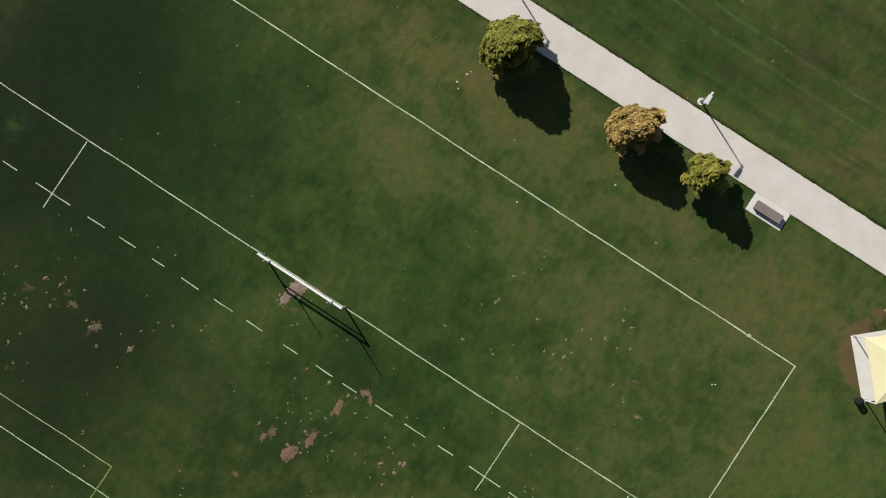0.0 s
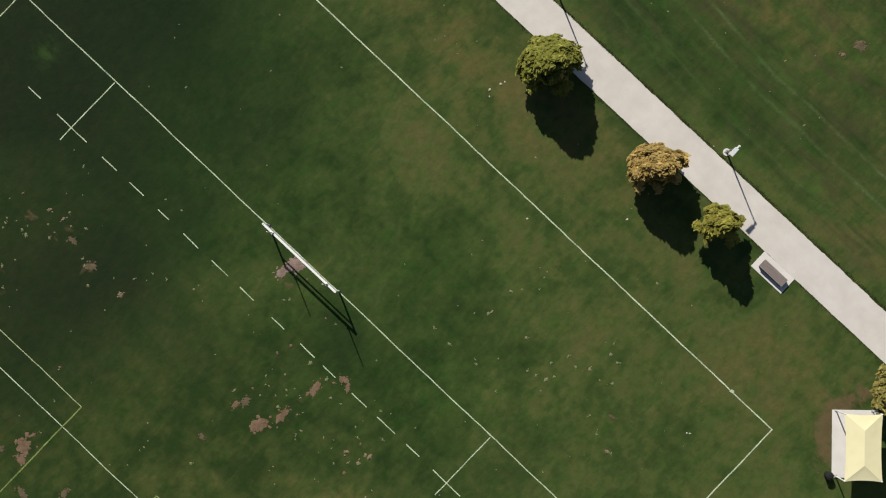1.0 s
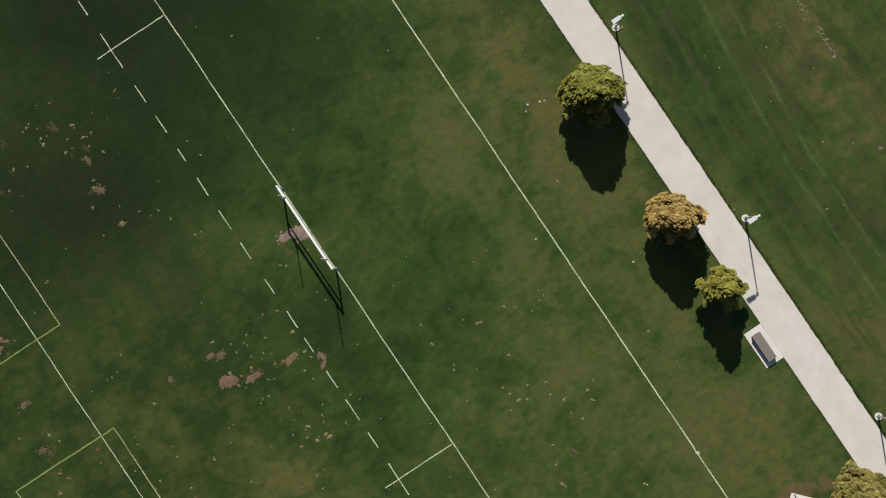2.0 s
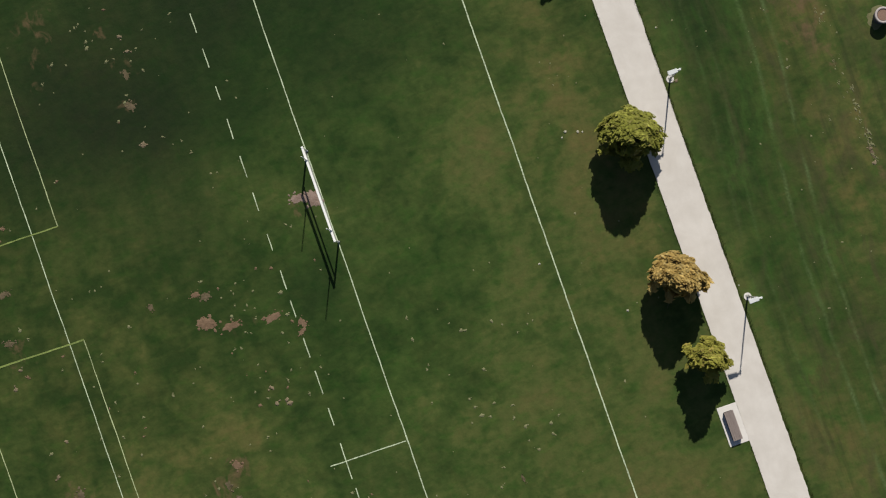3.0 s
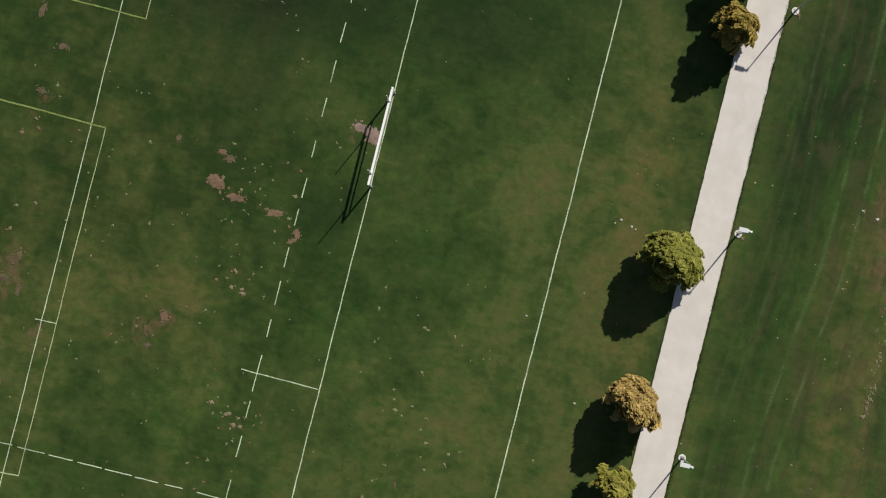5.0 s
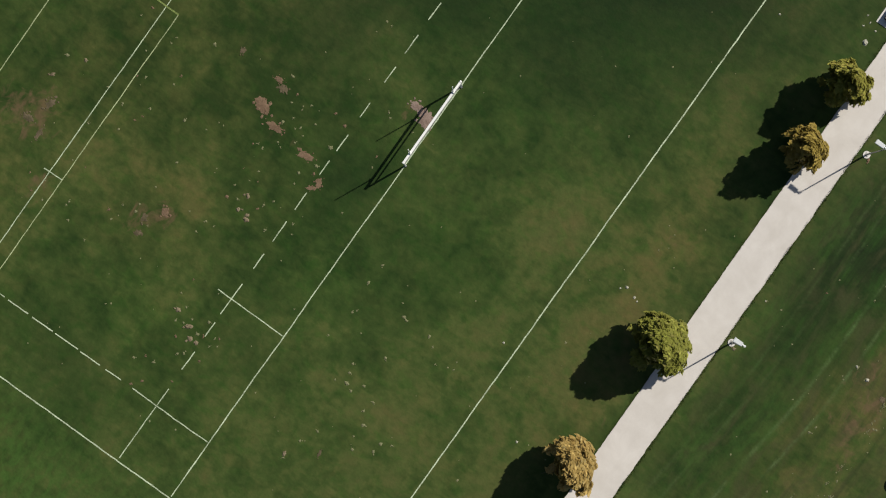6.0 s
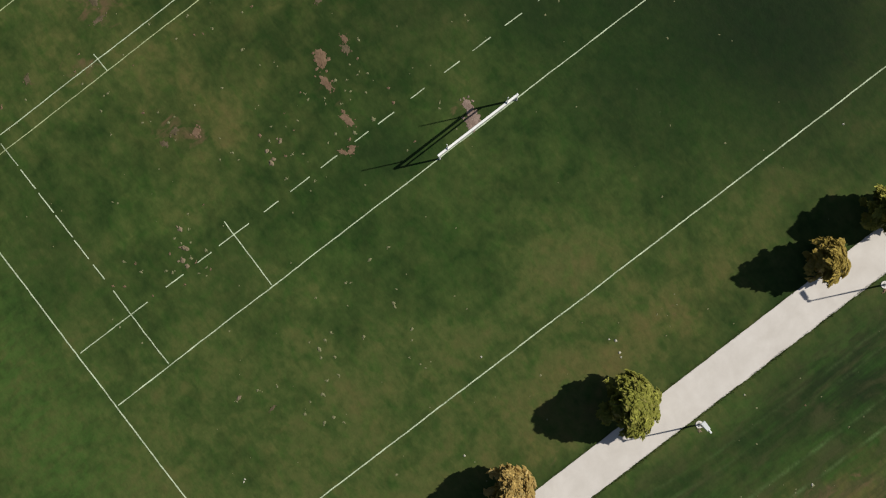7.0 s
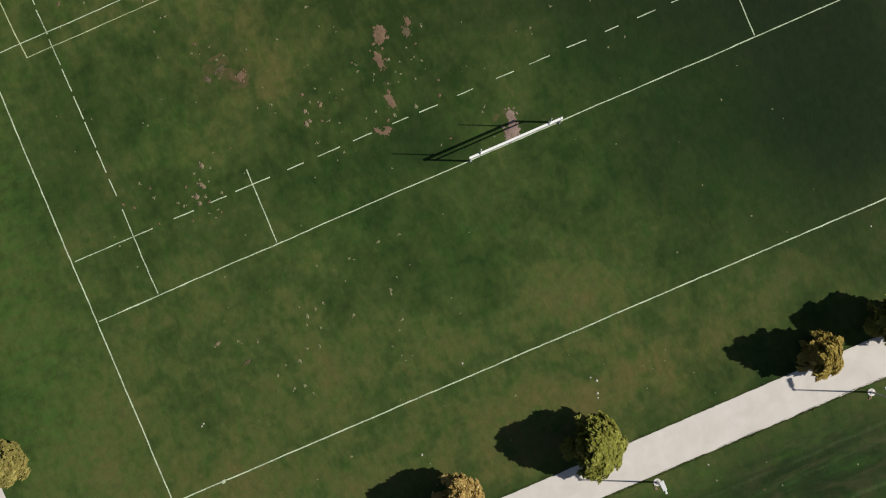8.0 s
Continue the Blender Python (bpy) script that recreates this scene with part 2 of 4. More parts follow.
GREEN_LEAF = leaf_material("green_leaf", (0.180, 0.180, 0.038), (0.114, 0.122, 0.022), (0.17, 0.15, 0.05))
AMBER_LEAF = leaf_material("amber_leaf", (0.312, 0.226, 0.078), (0.212, 0.141, 0.043), (0.29, 0.23, 0.10))
LIME_LEAF = leaf_material("lime_leaf", (0.200, 0.190, 0.040), (0.125, 0.124, 0.022), (0.22, 0.17, 0.05))
DULL_LEAF = leaf_material("dull_olive_leaf", (0.205, 0.178, 0.055), (0.120, 0.108, 0.030), (0.22, 0.17, 0.06))
OLIVE_LEAF = leaf_material("olive_leaf", (0.245, 0.186, 0.046), (0.160, 0.120, 0.027), (0.24, 0.17, 0.06))


# ---- building helpers ----
def mesh_of(name, bm, material, smooth=False):
    me = bpy.data.meshes.new(name)
    bm.to_mesh(me)
    bm.free()
    me.materials.append(material)
    if smooth:
        me.polygons.foreach_set("use_smooth", [True] * len(me.polygons))
    return me


def part(name, bm, material, parent, label="", smooth=False):
    ob = new(name, mesh_of(name, bm, material, smooth))
    ob.parent = parent
    if label:
        tagged(ob, label)
    return ob


def empty(name, m, label, category, group="", kind=""):
    ob = new(name)
    ob.matrix_basis = m
    ob.empty_display_size = 0.2
    return tagged(ob, label, category, group, kind)


def flat_mesh(name, verts, faces, material):
    me = bpy.data.meshes.new(name)
    me.from_pydata(verts, [], faces)
    me.materials.append(material)
    return me


def box(bm, x0, x1, y0, y1, z0, z1, bevel=0.0):
    made = bmesh.ops.create_cube(bm, size=1.0, matrix=Matrix.Translation(((x0 + x1) / 2, (y0 + y1) / 2, (z0 + z1) / 2)) @ Matrix.Diagonal((x1 - x0, y1 - y0, z1 - z0, 1)))
    if bevel:
        edges = {e for v in made["verts"] for e in v.link_edges}
        bmesh.ops.bevel(bm, geom=list(edges), offset=bevel, segments=2, affect="EDGES", profile=0.6)
    return bm


def tube(bm, a, b, r0, r1, sides=12):
    """A tapered round bar from a to b."""
    a, b = Vector(a), Vector(b)
    m = Matrix.Translation((a + b) / 2) @ (b - a).to_track_quat("Z", "Y").to_matrix().to_4x4()
    bmesh.ops.create_cone(bm, cap_ends=True, segments=sides, radius1=r0, radius2=r1, depth=(b - a).length, matrix=m)
    return bm


def ragged(cx, cy, rx, ry, turn, n, rng, rough=0.35):
    """The outline of an uneven patch."""
    seed = rng.uniform(0, 100)
    ring = []
    for i in range(n):
        a = 2 * math.pi * i / n
        k = 1 + rough * 1.6 * noise.noise((math.cos(a) * 1.7 + seed, math.sin(a) * 1.7, seed)) + rough * noise.noise((math.cos(a) * 5 + seed, math.sin(a) * 5, 3.0))
        k += rng.uniform(-0.08, 0.08)
        u, v = rx * k * math.cos(a), ry * k * math.sin(a)
        ring.append((cx + u * math.cos(turn) - v * math.sin(turn), cy + u * math.sin(turn) + v * math.cos(turn)))
    return ring


def heap(cx, cy, rx, ry, turn, n, rng, z, lift, rough=0.35):
    """Vertices and faces of a low, uneven heap with a ragged edge."""
    rim = ragged(cx, cy, rx, ry, turn, n, rng, rough)
    verts = [(x, y, z) for x, y in rim]
    verts += [(cx + 0.55 * (x - cx), cy + 0.55 * (y - cy), z + lift * rng.uniform(0.6, 1.2)) for x, y in rim]
    verts.append((cx, cy, z + lift))
    faces = [(i, (i + 1) % n, n + (i + 1) % n, n + i) for i in range(n)]
    faces += [(n + i, n + (i + 1) % n, 2 * n) for i in range(n)]
    return verts, faces


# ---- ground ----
# places where the turf is toned paler, toned darker or worn: x, y, reach in x, reach in y, amount
# paler and yellower turf; a negative amount makes it darker
PALER_VERGE = [
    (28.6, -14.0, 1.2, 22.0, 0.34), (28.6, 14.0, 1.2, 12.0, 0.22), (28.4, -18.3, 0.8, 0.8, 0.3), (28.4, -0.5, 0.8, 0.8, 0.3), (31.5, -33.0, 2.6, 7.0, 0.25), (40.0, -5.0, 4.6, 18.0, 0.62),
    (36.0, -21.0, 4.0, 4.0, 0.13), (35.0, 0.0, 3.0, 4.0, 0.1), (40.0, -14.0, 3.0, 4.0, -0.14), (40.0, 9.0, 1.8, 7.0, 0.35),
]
PALER_IN_GOAL = [
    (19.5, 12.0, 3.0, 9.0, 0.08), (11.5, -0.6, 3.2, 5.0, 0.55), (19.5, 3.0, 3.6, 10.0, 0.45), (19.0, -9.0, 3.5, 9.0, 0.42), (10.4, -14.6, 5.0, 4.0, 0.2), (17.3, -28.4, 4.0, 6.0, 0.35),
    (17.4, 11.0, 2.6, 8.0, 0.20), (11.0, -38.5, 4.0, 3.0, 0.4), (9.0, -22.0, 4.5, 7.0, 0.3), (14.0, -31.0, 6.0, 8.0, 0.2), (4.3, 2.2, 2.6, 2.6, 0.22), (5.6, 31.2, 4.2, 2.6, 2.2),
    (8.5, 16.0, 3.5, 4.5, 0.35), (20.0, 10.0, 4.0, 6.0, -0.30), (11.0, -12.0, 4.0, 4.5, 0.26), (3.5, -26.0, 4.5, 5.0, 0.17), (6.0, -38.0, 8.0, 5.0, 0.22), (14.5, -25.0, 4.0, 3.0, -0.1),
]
PALER_FIELD = [
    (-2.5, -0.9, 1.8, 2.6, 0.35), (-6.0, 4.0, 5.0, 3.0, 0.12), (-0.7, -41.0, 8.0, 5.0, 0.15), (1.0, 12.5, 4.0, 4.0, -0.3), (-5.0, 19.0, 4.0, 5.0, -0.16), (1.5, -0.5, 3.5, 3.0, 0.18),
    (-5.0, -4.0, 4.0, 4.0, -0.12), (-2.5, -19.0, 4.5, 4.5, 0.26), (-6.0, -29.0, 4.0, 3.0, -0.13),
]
PALER_SMALL_PITCHES = [
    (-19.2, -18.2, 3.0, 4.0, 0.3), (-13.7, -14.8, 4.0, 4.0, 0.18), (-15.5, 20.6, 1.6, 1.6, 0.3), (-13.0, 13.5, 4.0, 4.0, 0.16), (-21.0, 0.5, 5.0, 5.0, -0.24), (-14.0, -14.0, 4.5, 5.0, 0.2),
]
PALER = PALER_VERGE + PALER_IN_GOAL + PALER_FIELD + PALER_SMALL_PITCHES
# spots that only pull the turf to a darker green
DARKER_VERGE = [
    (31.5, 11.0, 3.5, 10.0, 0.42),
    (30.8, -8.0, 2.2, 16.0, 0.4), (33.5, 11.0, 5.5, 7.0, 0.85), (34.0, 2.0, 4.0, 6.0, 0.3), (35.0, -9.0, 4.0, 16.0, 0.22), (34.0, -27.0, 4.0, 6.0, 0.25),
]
DARKER_IN_GOAL = [
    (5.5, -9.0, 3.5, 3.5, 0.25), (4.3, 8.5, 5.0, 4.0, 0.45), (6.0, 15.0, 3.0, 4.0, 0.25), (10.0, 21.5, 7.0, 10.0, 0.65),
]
DARKER_FIELD = [
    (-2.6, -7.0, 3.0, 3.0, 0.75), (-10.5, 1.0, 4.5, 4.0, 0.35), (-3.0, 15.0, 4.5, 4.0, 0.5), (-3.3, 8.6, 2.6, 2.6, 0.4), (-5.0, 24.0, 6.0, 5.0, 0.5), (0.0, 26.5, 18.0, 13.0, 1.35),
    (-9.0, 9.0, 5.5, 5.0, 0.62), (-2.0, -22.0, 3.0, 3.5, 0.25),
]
DARKER_SMALL_PITCHES = [
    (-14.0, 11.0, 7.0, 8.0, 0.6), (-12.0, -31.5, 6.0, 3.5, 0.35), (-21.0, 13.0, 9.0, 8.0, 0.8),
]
DARKER = DARKER_VERGE + DARKER_IN_GOAL + DARKER_FIELD + DARKER_SMALL_PITCHES
BARE_VERGE = [
    (28.4, -0.5, 0.55, 0.55, 0.8), (28.5, 17.2, 0.55, 0.55, 0.8), (40.6, -1.0, 0.8, 4.5, 0.62), (41.2, -10.5, 0.7, 3.5, 0.6), (38.8, 1.5, 2.0, 5.0, 0.62), (23.6, -10.2, 0.9, 2.2, 0.42),
    (41.2, -19.8, 0.6, 0.9, 0.8), (39.6, 9.5, 1.2, 6.0, 0.55),
]
BARE_IN_GOAL = [
    (18.5, -37.8, 1.2, 1.2, 1.2), (17.1, -39.0, 1.2, 1.2, 1.1), (16.0, -40.0, 1.2, 1.2, 0.9), (20.2, -37.5, 1.2, 1.2, 1.1), (21.2, -38.3, 1.2, 1.2, 0.7), (22.3, -39.2, 1.2, 1.2, 0.6),
    (20.3, 3.4, 1.2, 1.8, 0.42),
]
BARE_FIELD = [
    (-1.9, -0.4, 1.6, 1.5, 0.62), (-11.3, 14.3, 1.2, 1.0, 0.6), (-11.8, 11.7, 0.9, 0.9, 0.75), (-9.5, -7.0, 3.5, 1.5, 0.28), (-5.6, -24.6, 1.6, 2.0, 0.34),
]
BARE_SMALL_PITCHES = [
    (-26.8, -17.6, 3.0, 2.2, 0.85), (-27.0, -12.0, 2.5, 4.0, 0.26), (-25.4, -15.8, 1.3, 1.6, 0.6), (-14.3, -18.8, 1.8, 1.6, 0.85), (-12.8, -17.3, 1.1, 1.1, 0.75), (-16.6, 20.4, 2.0, 1.7, 0.62),
    (-16.6, 17.6, 1.2, 1.6, 0.45), (-12.1, 17.0, 1.1, 1.5, 0.62), (-22.4, -21.6, 1.6, 1.8, 0.75), (-24.1, -25.4, 1.0, 1.0, 0.55), (-19.5, -21.4, 0.8, 0.8, 0.5), (-26.3, -3.5, 1.4, 2.6, 0.6),
    (-18.1, 16.2, 1.0, 1.6, 0.5), (-25.9, 5.6, 1.6, 1.0, 0.5),
]
BARE = BARE_VERGE + BARE_IN_GOAL + BARE_FIELD + BARE_SMALL_PITCHES
# fresh bright growth, and turf thinned to brown thatch
FRESH = [
    (-2.0, 25.5, 0.9, 0.8, 0.55), (28.8, -18.1, 0.7, 0.8, 1.0), (28.6, -19.2, 0.8, 0.9, 0.6), (29.6, 2.5, 1.0, 3.5, 0.5), (30.3, -9.5, 0.7, 3.0, 0.5), (31.4, -8.5, 0.8, 3.5, 0.45),
    (32.7, -20.5, 1.4, 1.6, 0.5), (30.9, -25.6, 1.4, 2.4, 0.7), (35.6, -16.5, 1.6, 3.0, 0.6), (33.4, -5.0, 1.2, 5.0, 0.5), (34.8, 4.0, 1.2, 4.0, 0.4), (30.0, 12.0, 1.5, 4.0, 0.4), (-14.0, -40.0, 14.0, 5.0, 0.8), (5.0, -41.5, 9.0, 5.0, 0.6),
]
THATCH = [
    (-18.0, -4.0, 9.0, 12.0, 0.55), (-14.0, -17.0, 6.0, 6.0, 0.5), (-25.0, -14.0, 4.0, 12.0, 0.5), (21.0, 3.0, 4.0, 18.0, 0.6), (22.6, -13.0, 1.6, 9.0, 0.4), (39.5, 6.0, 2.0, 9.0, 0.9), (36.6, -1.0, 2.0, 8.0, 0.55), (39.6, -13.0, 2.5, 7.0, 0.6),
    (18.5, -33.0, 4.0, 4.0, 0.5), (30.5, -30.0, 2.0, 5.0, 0.3), (-26.0, 7.0, 4.0, 4.0, 0.6), (-13.0, 16.0, 4.0, 4.0, 0.4),
]

# deep green turf: x, y, reach in x, reach in y, amount
DEEP_GREEN = [
    (6.0, 15.0, 5.0, 5.0, 0.7), (8.5, 22.5, 5.0, 6.0, 1.0), (11.0, 16.0, 3.0, 4.0, 0.5), (4.0, 5.0, 4.0, 3.0, 0.5), (-4.5, 8.0, 3.0, 4.0, 0.6), (-1.0, 12.0, 4.0, 4.0, 0.5),
    (-2.6, -7.0, 3.0, 3.5, 0.7), (0.2, -15.0, 4.0, 3.5, 0.6), (6.5, -8.0, 4.0, 4.0, 0.6), (33.0, 4.0, 4.5, 10.0, 0.55), (36.5, 8.0, 3.0, 5.0, 0.5), (31.0, -16.0, 2.5, 6.0, 0.5), (-11.0, -25.0, 4.0, 4.0, 0.5),
]


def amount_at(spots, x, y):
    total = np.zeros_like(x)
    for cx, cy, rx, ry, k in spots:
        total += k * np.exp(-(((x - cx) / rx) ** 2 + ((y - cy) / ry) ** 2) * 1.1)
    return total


def build_ground():
    """One sheet: fine cells under the pitch, widening out to the horizon."""
    xs = np.concatenate([[-2500, -700, -200, -80, -50], np.arange(-42, 56.1, 0.7), [62, 90, 200, 700, 2500]])
    ys = np.concatenate([[-2500, -700, -200, -90, -62], np.arange(-54, 44.1, 0.7), [52, 90, 200, 700, 2500]])
    gx, gy = np.meshgrid(xs, ys, indexing="ij")
    nx, ny = gx.shape
    verts = np.stack([gx.ravel(), gy.ravel(), np.zeros(gx.size)], 1)
    i, j = np.meshgrid(np.arange(nx - 1), np.arange(ny - 1), indexing="ij")
    a = (i * ny + j).ravel()
    faces = np.stack([a, a + ny, a + ny + 1, a + 1], 1)
    me = flat_mesh("ground", verts.tolist(), faces.tolist(), LAWN)
    x, y = verts[:, 0], verts[:, 1]
    verge = 1 / (1 + np.exp(np.clip(-(x - 29.0) * 2.0, -50, 50)))
    near_end = 1 / (1 + np.exp(np.clip((y + 19.0) * 0.25, -50, 50)))
    far = 0.25 + 0.16 / (1 + np.exp(np.clip(-(x - 9.0) * 0.4, -50, 50))) - 0.20 * verge + 0.26 * near_end
    layers = {"paler": far + amount_at(PALER, x, y), "darker": amount_at(DARKER, x, y), "bare": amount_at(BARE, x, y), "fresh": amount_at(FRESH, x, y), "green": amount_at(DEEP_GREEN, x, y), "sparse": amount_at(THATCH, x, y) + 0.35 * verge, "verge": verge * (np.abs(x) < 60)}
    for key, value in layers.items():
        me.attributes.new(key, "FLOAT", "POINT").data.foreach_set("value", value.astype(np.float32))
    return tagged(new("ground", me), "mown grass pitch with paler, darker and worn patches", "ground", kind="structure")


build_ground()

# ---- footpath ----
PATH_X0, PATH_X1 = 24.77, 27.78


def build_path():
    """A concrete strip with slightly uneven edges, a hand's height thick."""
    ys = np.concatenate([[-400, -120, -70], np.arange(-50, 40.1, 0.25), [70, 120, 400]])
    left, right = [], []
    for y in ys:
        left.append((PATH_X0 + 0.035 * noise.noise((0.0, y * 0.9, 1.0)) + 0.03 * noise.noise((2.0, y * 3.1, 1.0)), y))
        right.append((PATH_X1 + 0.003 * max(-60.0, min(60.0, y + 5)) + 0.07 * noise.noise((5.0, y * 0.8, 2.0)) + 0.06 * noise.noise((7.0, y * 2.7, 2.0)), y))
    n = len(ys)
    verts = [(x, y, 0.03) for x, y in left] + [(x, y, 0.03) for x, y in right] + [(x, y, -0.1) for x, y in left] + [(x, y, -0.1) for x, y in right]
    faces = []
    for i in range(n - 1):
        faces += [(i, n + i, n + i + 1, i + 1), (2 * n + i, i, i + 1, 2 * n + i + 1), (n + i, 3 * n + i, 3 * n + i + 1, n + i + 1)]
    return tagged(new("pavement", flat_mesh("pavement", verts, faces, PATH)), "pale concrete footpath with grass-nibbled edges", "footpath", kind="structure")


build_path()


def build_branch():
    """A second strip of concrete that meets the footpath at a right angle."""
    xs = np.concatenate([[-400, -120, -60], np.arange(-40, 24.6, 0.3), [24.66]])
    a = [(x, -47.05 + 0.05 * noise.noise((x * 0.8, 9.0, 2.0)) + 0.03 * noise.noise((x * 2.9, 9.0, 2.0))) for x in xs]
    b = [(x, -50.25 + 0.05 * noise.noise((x * 0.8, 19.0, 2.0))) for x in xs]
    n = len(xs)
    verts = [(x, y, 0.026) for x, y in b] + [(x, y, 0.026) for x, y in a] + [(x, y, -0.1) for x, y in b] + [(x, y, -0.1) for x, y in a]
    faces = []
    for i in range(n - 1):
        faces += [(i, i + 1, n + i + 1, n + i), (2 * n + i, 2 * n + i + 1, i + 1, i), (n + i, n + i + 1, 3 * n + i + 1, 3 * n + i)]
    tagged(new("pavement", flat_mesh("pavement", verts, faces, PATH)), "pale concrete path that crosses to the footpath", "footpath", kind="structure")


build_branch()

# ---- line markings ----
def ribbon(name, a, b, width, material, label, group="", z=0.007):
    """A painted stripe from a to b, with a hand-steered wobble and uneven edges."""
    a, b = Vector((*a, 0)), Vector((*b, 0))
    way = (b - a).normalized()
    side = Vector((-way.y, way.x, 0))
    n = max(3, int((b - a).length / 0.2))
    seed = a.x * 1.3 + a.y * 0.7
    verts = []
    for i in range(n + 1):
        d = (b - a).length * i / n
        c = a + way * d + side * (0.05 * noise.noise((d * 0.22, seed, 4.0)) + 0.022 * noise.noise((d * 1.1, seed, 8.0)))
        l = width / 2 * (1 + 0.45 * noise.noise((d * 2.1, seed, 1.0)))
        r = width / 2 * (1 + 0.45 * noise.noise((d * 2.1, seed, 11.0)))
        verts += [c - side * r + Vector((0, 0, z)), c + side * l + Vector((0, 0, z))]
    faces = [(2 * i, 2 * i + 2, 2 * i + 3, 2 * i + 1) for i in range(n)]
    return tagged(new(name, flat_mesh(name, [tuple(v) for v in verts], faces, material)), label, "line marking", group, "structure")


W = 0.082
WHITE = "white painted pitch line on the grass"
ribbon("goal_line", (0.05, -35.05), (0.08, 35.0), W, WHITE_LINE, WHITE)
ribbon("dead_ball_line", (15.17, -35.3), (15.42, 35.0), W * 1.15, WHITE_LINE, WHITE)
ribbon("touch_line", (15.2, -35.25), (-45.0, -35.15), W * 1.15, WHITE_LINE, WHITE, z=0.010)
ribbon("touch_line", (-45.0, 35.1), (15.4, 35.0), W * 1.1, WHITE_LINE, WHITE, z=0.010)
ribbon("cross_line", (-22.25, 34.0), (-22.15, -35.1), W * 0.85, WHITE_LINE, WHITE, z=0.009)
for y in (20.0, -20.0):
    ribbon("tick_line", (-0.06, y), (-6.2, y + (0.08 if y > 0 else 0.06)), W * 0.95, WHITE_LINE, WHITE, z=0.010)
ribbon("tick_line", (-22.7, -20.1), (-21.0, -20.05), W * 0.8, WHITE_LINE, "faded white tick across the pitch line", z=0.013)
DASHES = [
    (24.7, 23.35), (21.6, 18.4), (16.75, 15.15), (13.85, 12.3), (10.75, 9.6), (8.05, 6.4), (5.0, 3.25), (2.0, 0.5), (-1.4, -2.75), (-4.4, -5.95),
    (-6.85, -8.2), (-9.9, -11.5), (-12.6, -14.5), (-15.65, -17.05), (-18.5, -21.4), (-22.15, -23.5), (-24.9, -26.6), (-28.4, -34.95),
]
for y0, y1 in DASHES:
    ribbon("dash_line", (-4.9, y0), (-4.92, y1), W * 0.95, WHITE_LINE, "white painted dash on the grass", "dashes across the pitch", z=0.013)
for x0, x1 in [(-0.06, -7.2), (-8.3, -9.75), (-10.3, -12.15), (-12.4, -14.55), (-14.8, -16.75), (-17.15, -19.05), (-19.4, -21.6), (-22.0, -24.1), (-24.5, -27.0), (-27.4, -30.0)]:
    ribbon("dash_line", (x0, -30.0), (x1, -30.02), W, WHITE_LINE, "white painted dash on the grass", "dashes along the side of the pitch", z=0.016)
for x0, x1 in [(-0.02, -7.2), (-8.3, -9.8), (-10.3, -12.1), (-12.4, -14.5), (-14.8, -16.8), (-17.2, -19.0)]:
    ribbon("dash_line", (x0, 30.1), (x1, 30.16), W, WHITE_LINE, "white painted dash on the grass", "dashes along the far side of the pitch", z=0.016)
YELLOW = "pale yellow painted line of a small pitch"
ribbon("small_pitch_line", (-20.05, 34.0), (-20.08, 4.55), W * 0.8, YELLOW_LINE, YELLOW, z=0.012)
ribbon("small_pitch_line", (-20.05, 4.57), (-29.35, 4.70), W * 1.3, FADED_LINE, YELLOW, z=0.014)
ribbon("small_pitch_line", (-29.35, 4.65), (-29.9, 34.0), W * 0.85, YELLOW_LINE, YELLOW, z=0.012)
ribbon("small_pitch_line", (-21.04, -4.40), (-20.95, -32.2), W * 0.8, YELLOW_LINE, YELLOW, z=0.012)
ribbon("small_pitch_line", (-21.02, -4.38), (-30.05, -4.24), W * 1.5, FADED_LINE, YELLOW, z=0.014)
ribbon("small_pitch_line", (-30.05, -4.2), (-29.75, -32.5), W * 0.85, YELLOW_LINE, YELLOW, z=0.012)
ribbon("small_pitch_line", (-20.93, -32.17), (-29.8, -32.6), W * 1.1, YELLOW_LINE, YELLOW, z=0.014)


# ---- goal ----
def build_goal():
    """Football goal and rugby uprights in one white steel frame."""
    g = empty("goal_posts", pose(0.12, -0.10, 0), "white steel goal with two crossbars and tall uprights", "goal")
    for y in (3.72, -3.72):
        post = part("post", tube(tube(bmesh.new(), (0.0, y, -0.1), (0.0, y, 3.16), 0.075, 0.075, 16), (0, y, 0), (0, y, 0.05), 0.085, 0.08, 16), WHITE_METAL, g, smooth=False)
        part("footing", tube(bmesh.new(), (0.0, y, -0.1), (0.0, y, 0.012), 0.14, 0.13, 18), DARK_STEEL, post, "dark steel ground socket")
    part("upper_crossbar", box(bmesh.new(), -0.09, 0.08, -3.80, 3.80, 3.0, 3.13, 0.03), WHITE_METAL, g)
    part("lower_crossbar", tube(bmesh.new(), (0.045, -3.70, 2.50), (0.045, 3.70, 2.50), 0.06, 0.06, 14), GALVANISED, g, "grey steel lower crossbar")
    for y in (3.66, -3.66):
        part("bracket", box(bmesh.new(), -0.02, 0.11, y - 0.05, y + 0.05, 2.44, 2.56, 0.008), GALVANISED, g, "steel bracket")
    for y in (2.75, -2.85):
        upright = part("upright", tube(bmesh.new(), (-0.02, y, 3.10), (-0.02, y, 6.0), 0.05, 0.035, 12), WHITE_METAL, g)
        part("cap", tube(bmesh.new(), (-0.02, y, 6.0), (-0.02, y, 6.03), 0.04, 0.02, 12), WHITE_METAL, upright)
        part("clamp", box(bmesh.new(), -0.12, 0.10, y - 0.06, y + 0.06, 3.16, 3.24, 0.008), WHITE_METAL, upright)


build_goal()


